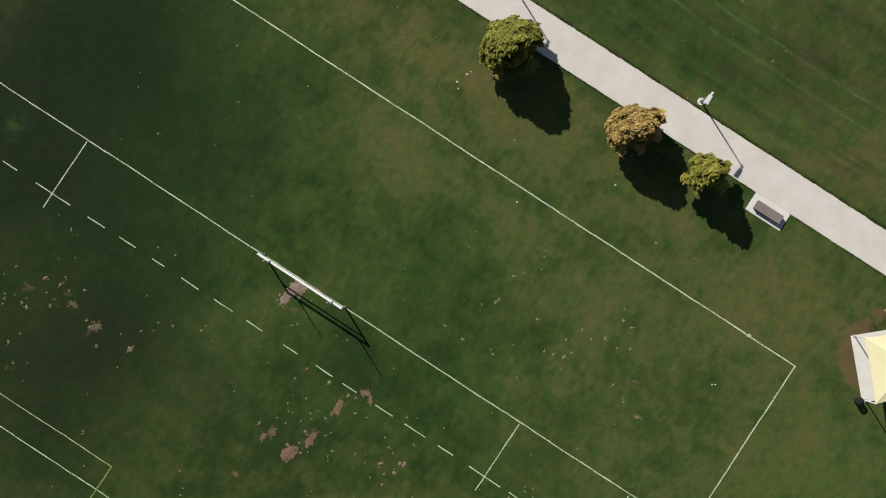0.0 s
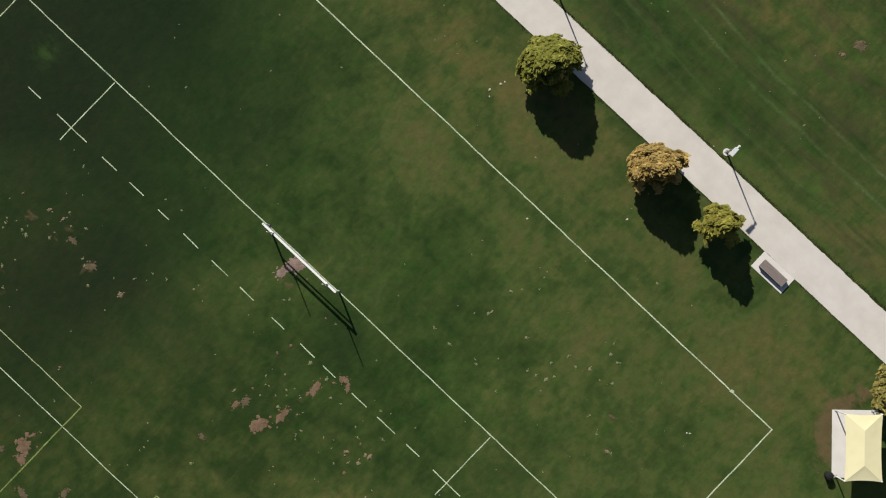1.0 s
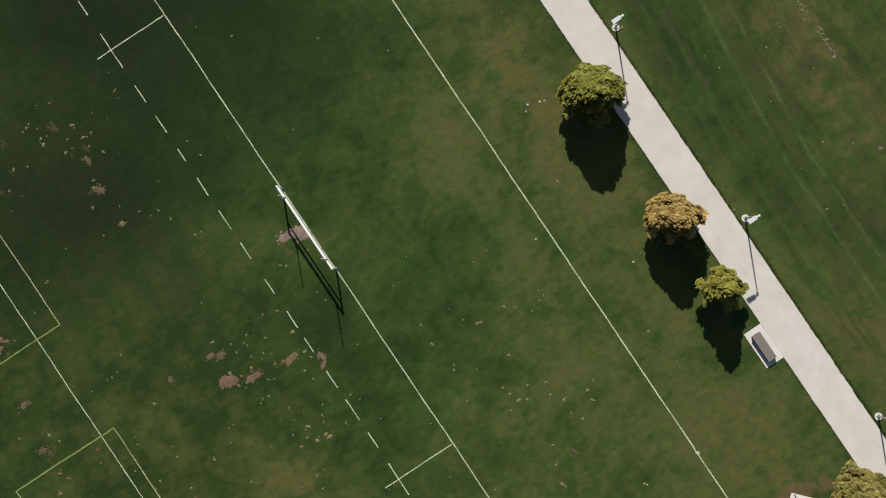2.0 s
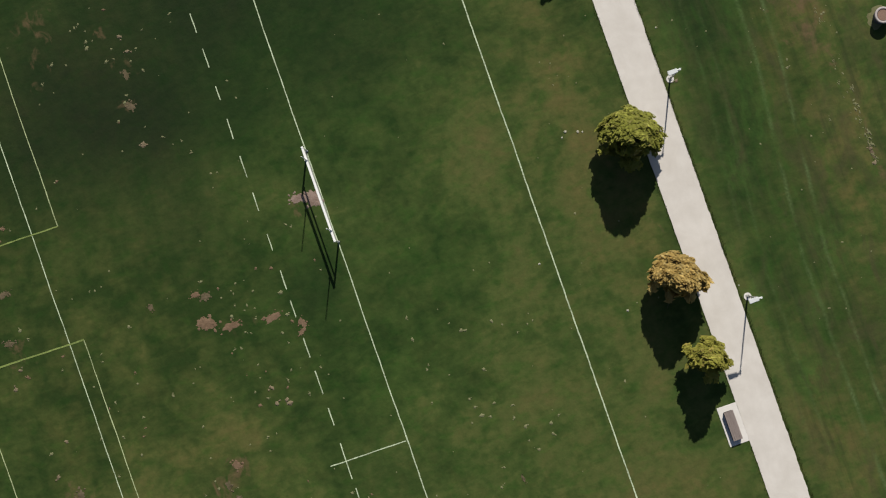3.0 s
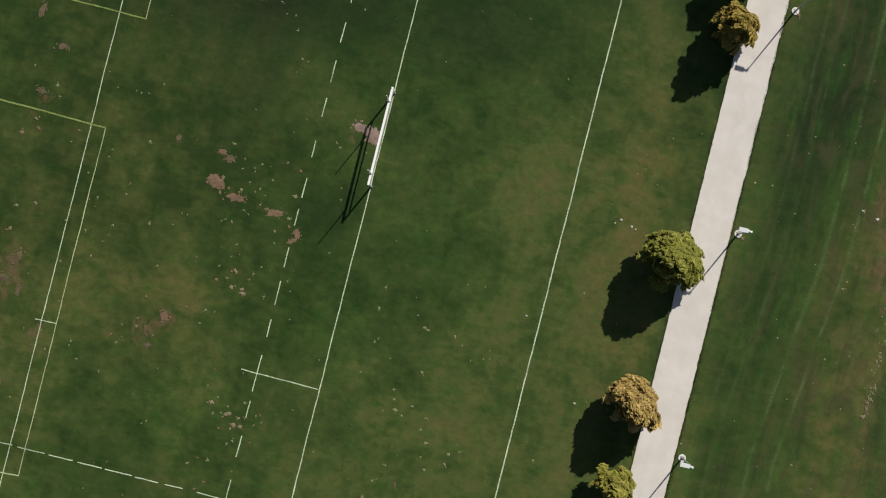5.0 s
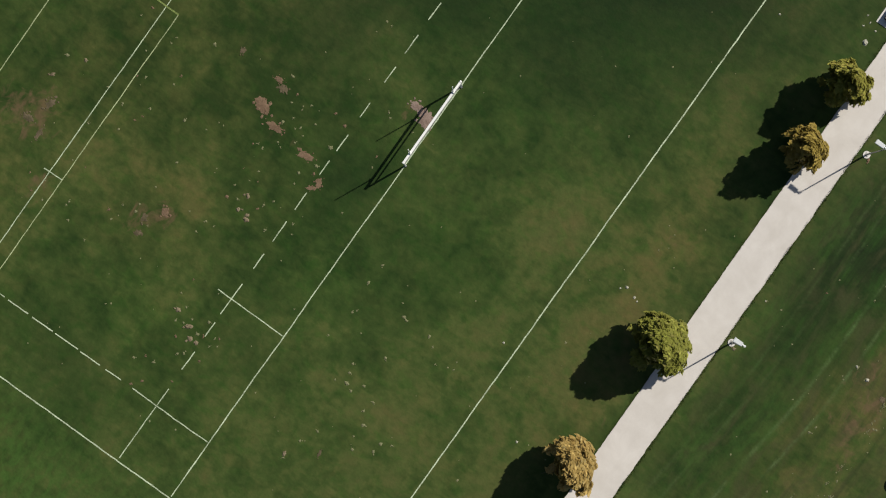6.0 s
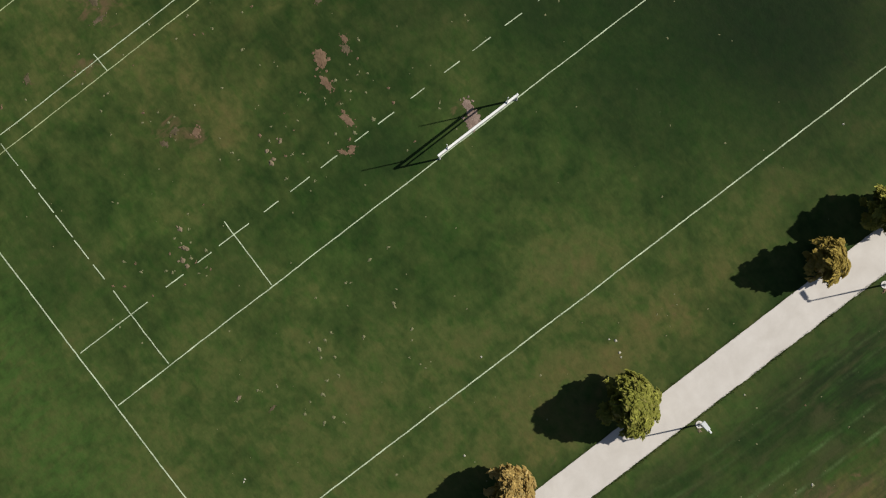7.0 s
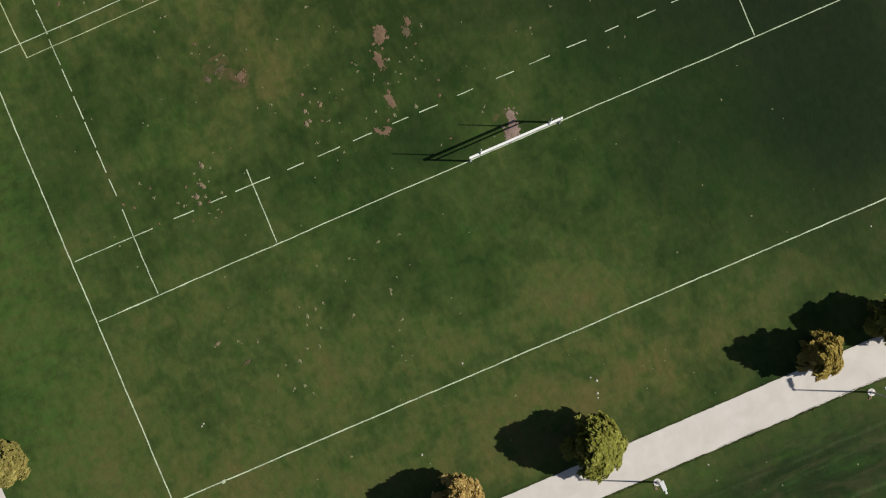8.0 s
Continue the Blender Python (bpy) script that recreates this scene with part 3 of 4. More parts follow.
# ---- street lamps ----
def build_lamp():
    """A pole on a round footing, with a flat head that reaches towards the path."""
    lamp = empty("street_lamp", pose(28.34, -18.22, 0), "pale grey lamp post on a round concrete footing", "street lamp", "lamps along the footpath")
    footing = part("footing", tube(bmesh.new(), (0, 0, -0.2), (0, 0, 0.06), 0.31, 0.29, 24), PAD, lamp, "round pale concrete footing")
    flange = part("flange", box(bmesh.new(), -0.14, 0.14, -0.14, 0.14, 0.06, 0.085, 0.006), GALVANISED, footing)
    for x in (-0.1, 0.1):
        for y in (-0.1, 0.1):
            part("bolt", tube(bmesh.new(), (x, y, 0.085), (x, y, 0.14), 0.016, 0.016, 6), GALVANISED, footing)
    part("pole", tube(bmesh.new(), (0, 0, 0.085), (0, 0, 5.2), 0.068, 0.040, 16), POLE_GREY, lamp, smooth=False)
    part("service_door", box(bmesh.new(), -0.05, 0.05, 0.062, 0.092, 0.55, 0.95, 0.008), POLE_GREY, lamp)
    part("collar", tube(bmesh.new(), (0, 0, 5.10), (0, 0, 5.26), 0.085, 0.085, 16), LAMP_WHITE, lamp)
    part("arm", tube(bmesh.new(), (0.02, 0, 5.2), (-0.26, 0, 5.24), 0.065, 0.065, 12), LAMP_WHITE, lamp)
    bm = bmesh.new()
    box(bm, -0.94, -0.20, -0.19, 0.19, 5.18, 5.29, 0.0)
    for v in bm.verts:
        if v.co.x > -0.3:
            v.co.y *= 0.82
        else:
            v.co.z -= 0.015
    bmesh.ops.bevel(bm, geom=bm.edges[:], offset=0.025, segments=2, affect="EDGES")
    head = part("lamp_head", bm, LAMP_WHITE, lamp, "flat pale lamp housing")
    part("lens", box(bmesh.new(), -0.84, -0.42, -0.13, 0.13, 5.155, 5.185, 0.008), LAMP_GLASS, head, "frosted lamp lens")
    return lamp


lamp = build_lamp()
for x, y, turn in ((28.36, -0.50, 2), (28.50, 17.20, -2), (28.20, -36.40, 1)):
    copy_thing(lamp, pose(x, y, 0, 0, 0, turn))


# ---- trees ----
SUNWARD = Vector((SUN_SIDE[0], SUN_SIDE[1], math.tan(SUN_HIGH))).normalized()


def build_tree(x, y, height, spread, low, leaf, seed, leaves, label, point=0.7, belly=0.3, uneven=0.42, group="young trees beside the footpath", size=0.245, blunt=0.16):
    """Trunk, limbs, and a crown of leaf sprays over a thick inside."""
    rng = random.Random(seed)
    tree = empty("tree", pose(x, y, 0), label, "tree", group)
    bm = bmesh.new()
    at, r = Vector((0, 0, -0.1)), 0.13
    stations = [at]
    for i in range(6):
        then = Vector((rng.uniform(-0.06, 0.06) * i, rng.uniform(-0.06, 0.06) * i, (i + 1) * height * 0.14))
        tube(bm, at, then, r, r * 0.85, 9)
        at, r = then, r * 0.85
        stations.append(at)
    part("trunk", bm, BARK, tree)

    def reach(h):
        """The crown's half width at a share h of its height: widest low down, drawn in to a blunt top."""
        foot = min(1.0, 0.6 + h / belly * 0.4)
        dome = math.sqrt(max(0.0, 1 - (max(0.0, h - 0.88) / 0.12) ** 2))
        return dome * spread * (blunt + foot * (1 - blunt) * (1 - max(0.0, h - belly) / (1 - belly)) ** point)

    def skin(h, a):
        """A point on the crown's uneven outside, and the way it faces."""
        lobe = noise.noise((math.cos(a) * 2.0 + seed, math.sin(a) * 2.0, h * 3.5)) + 0.5 * noise.noise((math.cos(a) * 4.5 + seed, math.sin(a) * 4.5, h * 7))
        wide = reach(h) * (1 + uneven * lobe)
        slope = (reach(h - 0.04) - reach(min(0.99, h + 0.04))) / (0.08 * (height - low))
        return Vector((math.cos(a) * wide, math.sin(a) * wide, low + h * (height - low))), Vector((math.cos(a), math.sin(a), max(0.1, slope))).normalized()

    sprays = []
    count = int(leaves / 62)
    for i in range(count):
        h = 1 - (1 - (i + rng.random()) / count) ** 0.62
        c, out = skin(h, i * 2.39996 + rng.uniform(-0.35, 0.35))
        k = rng.uniform(0.82, 1.01) if rng.random() < 0.80 else rng.uniform(1.01, 1.13)
        sprays.append((Vector((c.x * k, c.y * k, c.z)), out))
    for c, _ in sprays[:: max(1, len(sprays) // 16)]:
        base = min(stations[1:], key=lambda s: abs(s.z - (c.z - 0.7)))
        bend = base.lerp(c, 0.5) + Vector((0, 0, 0.12))
        part("limb", tube(tube(bmesh.new(), base, bend, 0.045, 0.03, 6), bend, c, 0.03, 0.01, 6), BARK, tree)
    verts, faces = [], []

    def leaf_at(p, n, s):
        u = n.cross(Vector((rng.uniform(-1, 1), rng.uniform(-1, 1), rng.uniform(-1, 1)))).normalized()
        v = n.cross(u)
        k = len(verts)
        verts.extend([tuple(p - u * s), tuple(p + v * s * 0.55 + n * s * 0.1), tuple(p + u * s - n * s * 0.12), tuple(p - v * s * 0.55 + n * s * 0.1)])
        faces.extend([(k, k + 1, k + 2), (k, k + 2, k + 3)])

    def any_way():
        return Vector((rng.gauss(0, 1), rng.gauss(0, 1), rng.gauss(0, 1))).normalized()

    for c, out in sprays:
        # each spray is a shallow fan, turned outwards and towards the light; fewer grow on the side away from it
        if out.dot(SUNWARD) < 0.12 and rng.random() < 0.95:
            continue
        face = (out * 0.6 + SUNWARD * 0.9 + any_way() * 0.28).normalized()
        side = face.cross(any_way()).normalized()
        across = face.cross(side)
        big, long = rng.uniform(0.15, 0.34), rng.uniform(1.1, 2.0)
        for _ in range(26):
            a, d = rng.uniform(0, 6.2832), rng.random() ** 0.55
            p = c + (side * math.cos(a) * long + across * math.sin(a)) * big * d + face * (0.16 * (1 - d * d) + rng.gauss(0, 0.03))
            leaf_at(p, (face + (p - c) * 0.3 + any_way() * 0.22).normalized(), size * rng.uniform(0.7, 1.35))
    # leaves deeper in the crown, which let little light through
    for _ in range(int(leaves * 0.22)):
        h = rng.uniform(0.02, 0.93)
        c, out = skin(h, rng.uniform(0, 6.2832))
        shaded = out.dot(SUNWARD) < 0.1
        if shaded and rng.random() < 0.45:
            continue
        k = rng.uniform(0.10, 0.58) if shaded else rng.uniform(0.20, 0.78)
        leaf_at(Vector((c.x * k, c.y * k, c.z)), (Vector((out.x, out.y, 0.1)) + any_way() * 0.4).normalized(), size * rng.uniform(0.9, 1.7))
    crown = new("crown", flat_mesh("crown", verts, faces, leaf))
    crown.parent = tree
    return tree


build_tree(23.62, -4.10, 5.85, 2.20, 0.8, GREEN_LEAF, 3, 42000, "dense green young tree on the grass beside the path", 0.70, 0.28, 0.24, blunt=0.10)
build_tree(23.38, -15.30, 5.45, 1.88, 0.9, AMBER_LEAF, 8, 30000, "amber-leaved young tree on the grass beside the path", 0.64, 0.30, 0.36, blunt=0.10)
build_tree(23.50, -21.74, 5.15, 1.36, 0.9, LIME_LEAF, 15, 16000, "small lime-green young tree beside the path", 0.85, 0.22, 0.75, blunt=0.10)
build_tree(24.02, 14.22, 5.3, 1.56, 0.6, OLIVE_LEAF, 21, 21000, "golden-green young tree on the grass beside the path", 0.66, 0.24, 0.34, blunt=0.10)
build_tree(23.83, 19.95, 5.6, 1.66, 0.6, LIME_LEAF, 34, 23000, "lime-green young tree on the grass beside the path", 0.68, 0.24, 0.34, blunt=0.10)
build_tree(7.3, -45.45, 4.8, 1.4, 0.8, DULL_LEAF, 55, 13000, "small olive-green tree beside the crossing path", 0.75, 0.25, blunt=0.10)
build_tree(23.4, -40.2, 5.4, 1.90, 0.8, DULL_LEAF, 40, 22000, "olive-green young tree behind the picnic shelter", 0.75, 0.25, blunt=0.10)


# ---- bench on its pad ----
def build_bench():
    bench = empty("bench", pose(23.93, -27.1, 0.035), "backless bench of weathered grey-brown planks", "bench", "benches beside the footpath")
    for i in range(5):
        x = -0.36 + i * 0.146
        part("plank", box(bmesh.new(), x, x + 0.141, -1.15, 1.15, 0.42, 0.47, 0.008), WOOD, bench)
    for y in (-0.85, 0.85):
        support = part("support", box(bmesh.new(), -0.30, 0.30, y - 0.06, y + 0.06, 0.0, 0.38, 0.012), DARK_STEEL, bench, "dark steel support")
        part("rail", box(bmesh.new(), -0.33, 0.33, y - 0.04, y + 0.04, 0.38, 0.42, 0.005), DARK_STEEL, support)
    part("apron", box(bmesh.new(), -0.35, -0.31, -1.1, 1.1, 0.0, 0.415, 0.006), DARK_STEEL, bench, "dark side board")
    part("apron", box(bmesh.new(), 0.31, 0.35, -1.1, 1.1, 0.0, 0.415, 0.006), DARK_STEEL, bench, "dark side board")
    for y in (-1.1, 1.1):
        part("end_board", box(bmesh.new(), -0.31, 0.31, y - 0.02, y + 0.02, 0.0, 0.415, 0.006), DARK_STEEL, bench, "dark end board")
    return bench


def build_pad(x0, x1, y0, y1, label):
    bm = bmesh.new()
    box(bm, x0, x1, y0, y1, -0.1, 0.035, 0.012)
    return tagged(new("concrete_pad", mesh_of("concrete_pad", bm, PAD)), label, "concrete pad", kind="structure")


build_pad(23.22, 24.765, -28.65, -25.53, "pale concrete pad joined to the footpath")
build_pad(23.22, 24.765, 26.0, 29.1, "pale concrete pad joined to the footpath")
bench = build_bench()
copy_thing(bench, pose(23.93, 27.6, 0.035))


# ---- picnic shelter ----
SHELTER = pose(18.72, -40.55, 0, 0, 0, 42.5)


def build_shelter():
    """A cream canvas hip roof on steel posts over a pale slab. Long side along local x."""
    slab = bmesh.new()
    box(slab, -2.62, 2.56, -1.75, 1.75, -0.1, 0.06, 0.015)
    ob = tagged(new("concrete_slab", mesh_of("concrete_slab", slab, PAD)), "pale concrete slab under the shelter", "concrete slab", kind="structure")
    ob.matrix_basis = SHELTER
    s = empty("picnic_shelter", SHELTER @ pose(0, 0, 0.06), "cream canvas hip-roofed shelter on white posts", "shelter")
    verts, faces = [], []
    hx, hy, ridge, eave, top = 2.54, 1.42, 1.30, 2.60, 2.90
    corner = {(a, b): Vector((a * hx, 0.06 + b * hy, eave)) for a in (-1, 1) for b in (-1, 1)}
    peak = {a: Vector((a * ridge, 0.06, top)) for a in (-1, 1)}
    middle = Vector((0, 0.06, eave))
    # four panels, each pulled in along its eave
    for lo, hi, up_lo, up_hi in (
        (corner[-1, -1], corner[1, -1], peak[-1], peak[1]), (corner[1, 1], corner[-1, 1], peak[1], peak[-1]),
        (corner[1, -1], corner[1, 1], peak[1], peak[1]), (corner[-1, 1], corner[-1, -1], peak[-1], peak[-1]),
    ):
        n, k0 = 12, len(verts)
        for i in range(n + 1):
            for j in range(n + 1):
                u, v = i / n, j / n
                p = lo.lerp(hi, u).lerp(up_lo.lerp(up_hi, u), v)
                inward = (middle - lo.lerp(hi, 0.5)).normalized()
                bow = 4 * u * (1 - u)
                p = p + inward * 0.11 * bow * (1 - v) ** 2 - Vector((0, 0, 0.025 * bow * 4 * v * (1 - v)))
                verts.append(tuple(p))
        faces += [(k0 + i * (n + 1) + j, k0 + (i + 1) * (n + 1) + j, k0 + (i + 1) * (n + 1) + j + 1, k0 + i * (n + 1) + j + 1) for i in range(n) for j in range(n)]
    me = flat_mesh("canopy", verts, faces, CANVAS)
    canopy = new("canopy", me)
    canopy.parent = s
    tagged(canopy, "cream canvas canopy")
    thick = canopy.modifiers.new("thickness", "SOLIDIFY")
    thick.thickness = 0.012
    for x in (-2.5, 2.5):
        for y in (-1.33, 1.45):
            post = part("post", tube(bmesh.new(), (x, y, 0), (x, y, 2.62), 0.05, 0.05, 12), WHITE_METAL, s)
            part("base_plate", box(bmesh.new(), x - 0.11, x + 0.11, y - 0.11, y + 0.11, 0, 0.02, 0.004), GALVANISED, post)
            part("cap", tube(bmesh.new(), (x, y, 2.62), (x, y, 2.65), 0.06, 0.03, 12), WHITE_METAL, post)
    part("ridge_pole", tube(bmesh.new(), (-1.28, 0.06, 2.85), (1.28, 0.06, 2.85), 0.03, 0.03, 10), WHITE_METAL, s)


build_shelter()


def build_bin():
    """A dark round litter bin."""
    b = empty("litter_bin", pose(15.55, -40.65, 0), "dark steel litter bin beside the shelter", "litter bin")
    body = bmesh.new()
    tube(body, (0, 0, 0.05), (0, 0, 0.80), 0.27, 0.30, 20)
    part("body", body, DARK_STEEL, b)
    part("lid", tube(bmesh.new(), (0, 0, 0.80), (0, 0, 0.90), 0.31, 0.14, 20), DARK_STEEL, b)
    part("foot", tube(bmesh.new(), (0, 0, 0), (0, 0, 0.05), 0.2, 0.2, 16), DARK_STEEL, b)


build_bin()


# ---- utility cover ----
def build_cover():
    c = empty("utility_cover", pose(45.1, -5.88, 0, 0, 0, -13), "square concrete surround with a round rusty lid", "manhole cover")
    part("surround", box(bmesh.new(), -0.76, 0.76, -0.76, 0.76, -0.1, 0.05, 0.02), WORN_PAD, c, "square pale concrete surround")
    lid = part("lid", tube(bmesh.new(), (0, 0, 0.02), (0, 0, 0.075), 0.36, 0.35, 28), IRON, c, "round rusty iron lid")
    for k in range(6):
        a = math.pi / 6 + k * math.pi / 3
        part("stud", tube(bmesh.new(), (0.25 * math.cos(a), 0.25 * math.sin(a), 0.07), (0.25 * math.cos(a), 0.25 * math.sin(a), 0.09), 0.03, 0.025, 8), IRON, lid)


build_cover()


PLANTER = (45.05, -1.4)


def build_planter():
    """A big dark round pot with a pale rim, filled with bare soil."""
    p = empty("planter", pose(PLANTER[0], PLANTER[1], 0.02), "big dark round planter with a pale rim", "planter")
    v, f = heap(0.0, 0.0, 0.86, 0.80, 0.4, 22, random.Random(9), 0.002, 0.016, 0.22)
    worn = tagged(new("worn_ring", flat_mesh("worn_ring", v, f, STRAW_GROUND)), "pale worn ground around the planter", "worn ground", kind="structure")
    worn.matrix_basis = pose(PLANTER[0] - 0.12, PLANTER[1] + 0.02, 0)
    part("pot", tube(bmesh.new(), (0, 0, 0), (0, 0, 0.90), 0.52, 0.61, 32), POT, p)
    rim = bmesh.new()
    rings = [(0.47, 0.86), (0.47, 0.96), (0.50, 0.99), (0.60, 0.99), (0.64, 0.95), (0.64, 0.86)]
    loops = [[rim.verts.new((r * math.cos(k * math.pi / 18), r * math.sin(k * math.pi / 18), z)) for k in range(36)] for r, z in rings]
    for a in range(len(rings)):
        lo, hi = loops[a], loops[(a + 1) % len(rings)]
        for k in range(36):
            rim.faces.new((lo[k], hi[k], hi[(k + 1) % 36], lo[(k + 1) % 36]))
    bmesh.ops.recalc_face_normals(rim, faces=rim.faces[:])
    part("rim", rim, RIM, p, "pale round rim", smooth=True)
    part("soil", tube(bmesh.new(), (0, 0, 0.84), (0, 0, 0.92), 0.48, 0.42, 28), IRON, p, "bare brown soil")


build_planter()

# ---- bare soil, stones and weeds in the turf ----
rng = random.Random(77)
# x, y, reach along, reach across, turn in degrees
SOIL_PATCHES = [
    (-11.66, -6.34, 0.80, 0.50, -25), (-9.83, -7.21, 0.82, 0.34, 4),
    (-6.63, -7.62, 0.62, 0.36, 12), (-4.60, -8.75, 0.30, 0.42, 20), (-4.80, -9.40, 0.42, 0.20, 40), (-11.72, -3.98, 0.42, 0.26, 0),
    (-13.02, -17.42, 0.36, 0.36, 0),
    (-25.35, 5.75, 0.62, 0.75, 10), (-26.3, 5.2, 0.30, 0.5, -10), (-24.3, 5.85, 0.34, 0.16, -20),
]
GOAL_PATCHES = [(-1.73, 0.40, 0.72, 0.36, -8), (-1.25, 0.25, 0.3, 0.3, 0), (-0.66, 0.05, 0.55, 0.66, 10)]
FAINT_PATCHES = [
    (-26.90, 7.10, 0.36, 0.42, 20), (-28.10, 3.30, 0.26, 0.60, -10), (-25.80, 0.95, 0.52, 0.28, 25), (-26.60, -2.80, 0.45, 0.25, -20), (-15.30, -3.80, 0.25, 0.27, 0), (-24.30, -25.40, 0.36, 0.24, -20),
    (-11.20, 13.90, 0.26, 0.42, 10), (-14.10, -18.70, 0.25, 0.40, 10), (-13.80, -20.00, 0.35, 0.22, 20), (-26.60, 9.30, 0.55, 0.28, 10), (-28.4, 8.6, 0.4, 0.5, 0), (7.50, -25.70, 0.12, 0.36, 8),
    (-11.65, 11.5, 0.32, 0.45, 20), (-11.00, -4.40, 0.42, 0.30, 0), (-25.2, -15.7, 0.35, 0.55, -10), (-26.0, -17.6, 0.5, 0.3, 0), (-24.6, -18.2, 0.2, 0.6, 0),
]
VERGE_PATCHES = [
    (41.35, -20.1, 0.42, 0.48, 30), (41.0, -10.9, 0.13, 0.55, 4), (39.95, -19.5, 0.16, 0.34, 10), (40.2, 2.6, 0.24, 0.2, 0),
]


def add_heap(verts, faces, *how):
    v, f = heap(*how)
    k = len(verts)
    verts += v
    faces += [tuple(i + k for i in face) for face in f]


for patches, material, deep in ((SOIL_PATCHES, SOIL, 0.29), (GOAL_PATCHES, TRODDEN_SOIL, 0.30), (FAINT_PATCHES + VERGE_PATCHES, DULL_SOIL, 0.32)):
    for x, y, rx, ry, turn in patches:
        verts, faces = [], []
        c, d = math.cos(radians(turn)), math.sin(radians(turn))
        add_heap(verts, faces, x, y, rx * 0.88, ry * 0.88, radians(turn), 48, rng, 0.004, 0.02, deep)
        for k in range(9):
            a, far = rng.uniform(0, 6.28), rng.uniform(0.7, 1.5)
            u, w, size = rx * far * math.cos(a), ry * far * math.sin(a), rng.uniform(0.08, 0.30) * min(rx, ry)
            add_heap(verts, faces, x + u * c - w * d, y + u * d + w * c, size * rng.uniform(0.8, 1.6), size, rng.uniform(0, 3), 12, rng, 0.005 + 0.0008 * k, rng.uniform(0.01, 0.04), 0.28)
        label = "thin dull patch of bare soil in the turf" if material is DULL_SOIL else "bare reddish soil showing through the turf"
        tagged(new("bare_soil", flat_mesh("bare_soil", verts, faces, material)), label, "soil patch", kind="stuff")

# loose clods and pale weeds in the turf: x, y, reach
SMALL_PITCH_CLODS = [(-23.9, 7.6, 0.1), (-19.0, 7.9, 0.12), (-21.2, 6.4, 0.1), (-23.7, 5.5, 0.1), (-11.7, 8.3, 0.2), (-12.9, 10.6, 0.1), (-16.4, 9.2, 0.06), (-21.8, -0.1, 0.06), (-19.4, -1.0, 0.08), (-19.0, -1.1, 0.1), (-25.1, -2.9, 0.12), (-25.5, -2.1, 0.15), (-27.6, -1.0, 0.12), (-11.0, -3.2, 0.12), (-17.4, -4.6, 0.13), (-23.0, -5.1, 0.12), (-26.1, -5.7, 0.15), (-27.3, -6.3, 0.2), (-26.5, -5.0, 0.2), (-23.4, -6.1, 0.1), (-20.1, -5.9, 0.08), (-20.2, -6.5, 0.08), (-21.5, -8.1, 0.08), (-18.1, -8.1, 0.1), (-18.2, -9.0, 0.1), (-20.9, -10.1, 0.1), (-20.3, -9.8, 0.1), (-13.6, -9.4, 0.07), (-24.9, -11.4, 0.2), (-26.3, -11.9, 0.15), (-22.3, -12.1, 0.1), (-18.6, -11.6, 0.1)]
TICK_CLODS = [(-15.9, -10.8, 0.15), (-18.7, -12.4, 0.09), (-19.1, -13.0, 0.09), (-20.6, -12.5, 0.1), (-26.4, -13.8, 0.2), (-19.7, -14.3, 0.12), (-14.5, -13.8, 0.13), (-21.9, -15.3, 0.12), (-10.0, -11.2, 0.08), (-11.7, -12.4, 0.06), (-24.1, -16.8, 0.08), (-15.0, -18.1, 0.1), (-14.9, -18.7, 0.12), (-16.0, -18.9, 0.08), (-16.7, -19.8, 0.13), (-13.5, -19.1, 0.08), (-10.0, -16.2, 0.12), (-9.3, -16.2, 0.08), (-11.5, -16.3, 0.08), (-10.2, -17.3, 0.09), (-19.6, -21.1, 0.12), (-22.5, -22.1, 0.1), (-21.4, -22.2, 0.1), (-18.8, -22.3, 0.1), (-16.9, -22.8, 0.09), (-23.4, -21.0, 0.08), (-12.5, -21.5, 0.06), (-12.7, -25.9, 0.08), (-23.8, -28.3, 0.15), (-20.1, -18.2, 0.06)]
GOAL_MOUTH_CLODS = [(-6.6, -3.6, 0.12), (-5.5, -4.0, 0.15), (-9.9, -4.1, 0.1), (-9.9, -4.9, 0.1), (-8.9, -4.9, 0.1), (-8.5, -4.2, 0.08), (-7.8, -4.2, 0.07), (-7.4, -5.2, 0.1), (-9.1, -5.8, 0.09), (-5.4, -6.0, 0.16), (-8.2, -6.1, 0.09), (-8.5, -6.4, 0.07), (-9.6, -6.5, 0.14), (-7.9, -7.3, 0.12), (-9.0, -8.0, 0.14), (-8.6, -8.2, 0.12), (-5.5, -7.8, 0.15), (-5.3, -8.4, 0.13), (-6.3, -9.0, 0.15), (-6.1, -9.9, 0.1), (-3.3, -1.2, 0.12), (-3.0, -1.5, 0.1), (-2.1, -4.5, 0.1), (-1.9, -5.4, 0.08), (-0.9, -1.4, 0.08), (-6.7, -1.2, 0.06), (-10.0, -0.2, 0.06), (-1.8, -9.6, 0.08), (-8.9, -10.7, 0.1), (-7.7, -6.5, 0.07), (-10.2, -9.0, 0.1), (-10.5, -9.2, 0.08)]
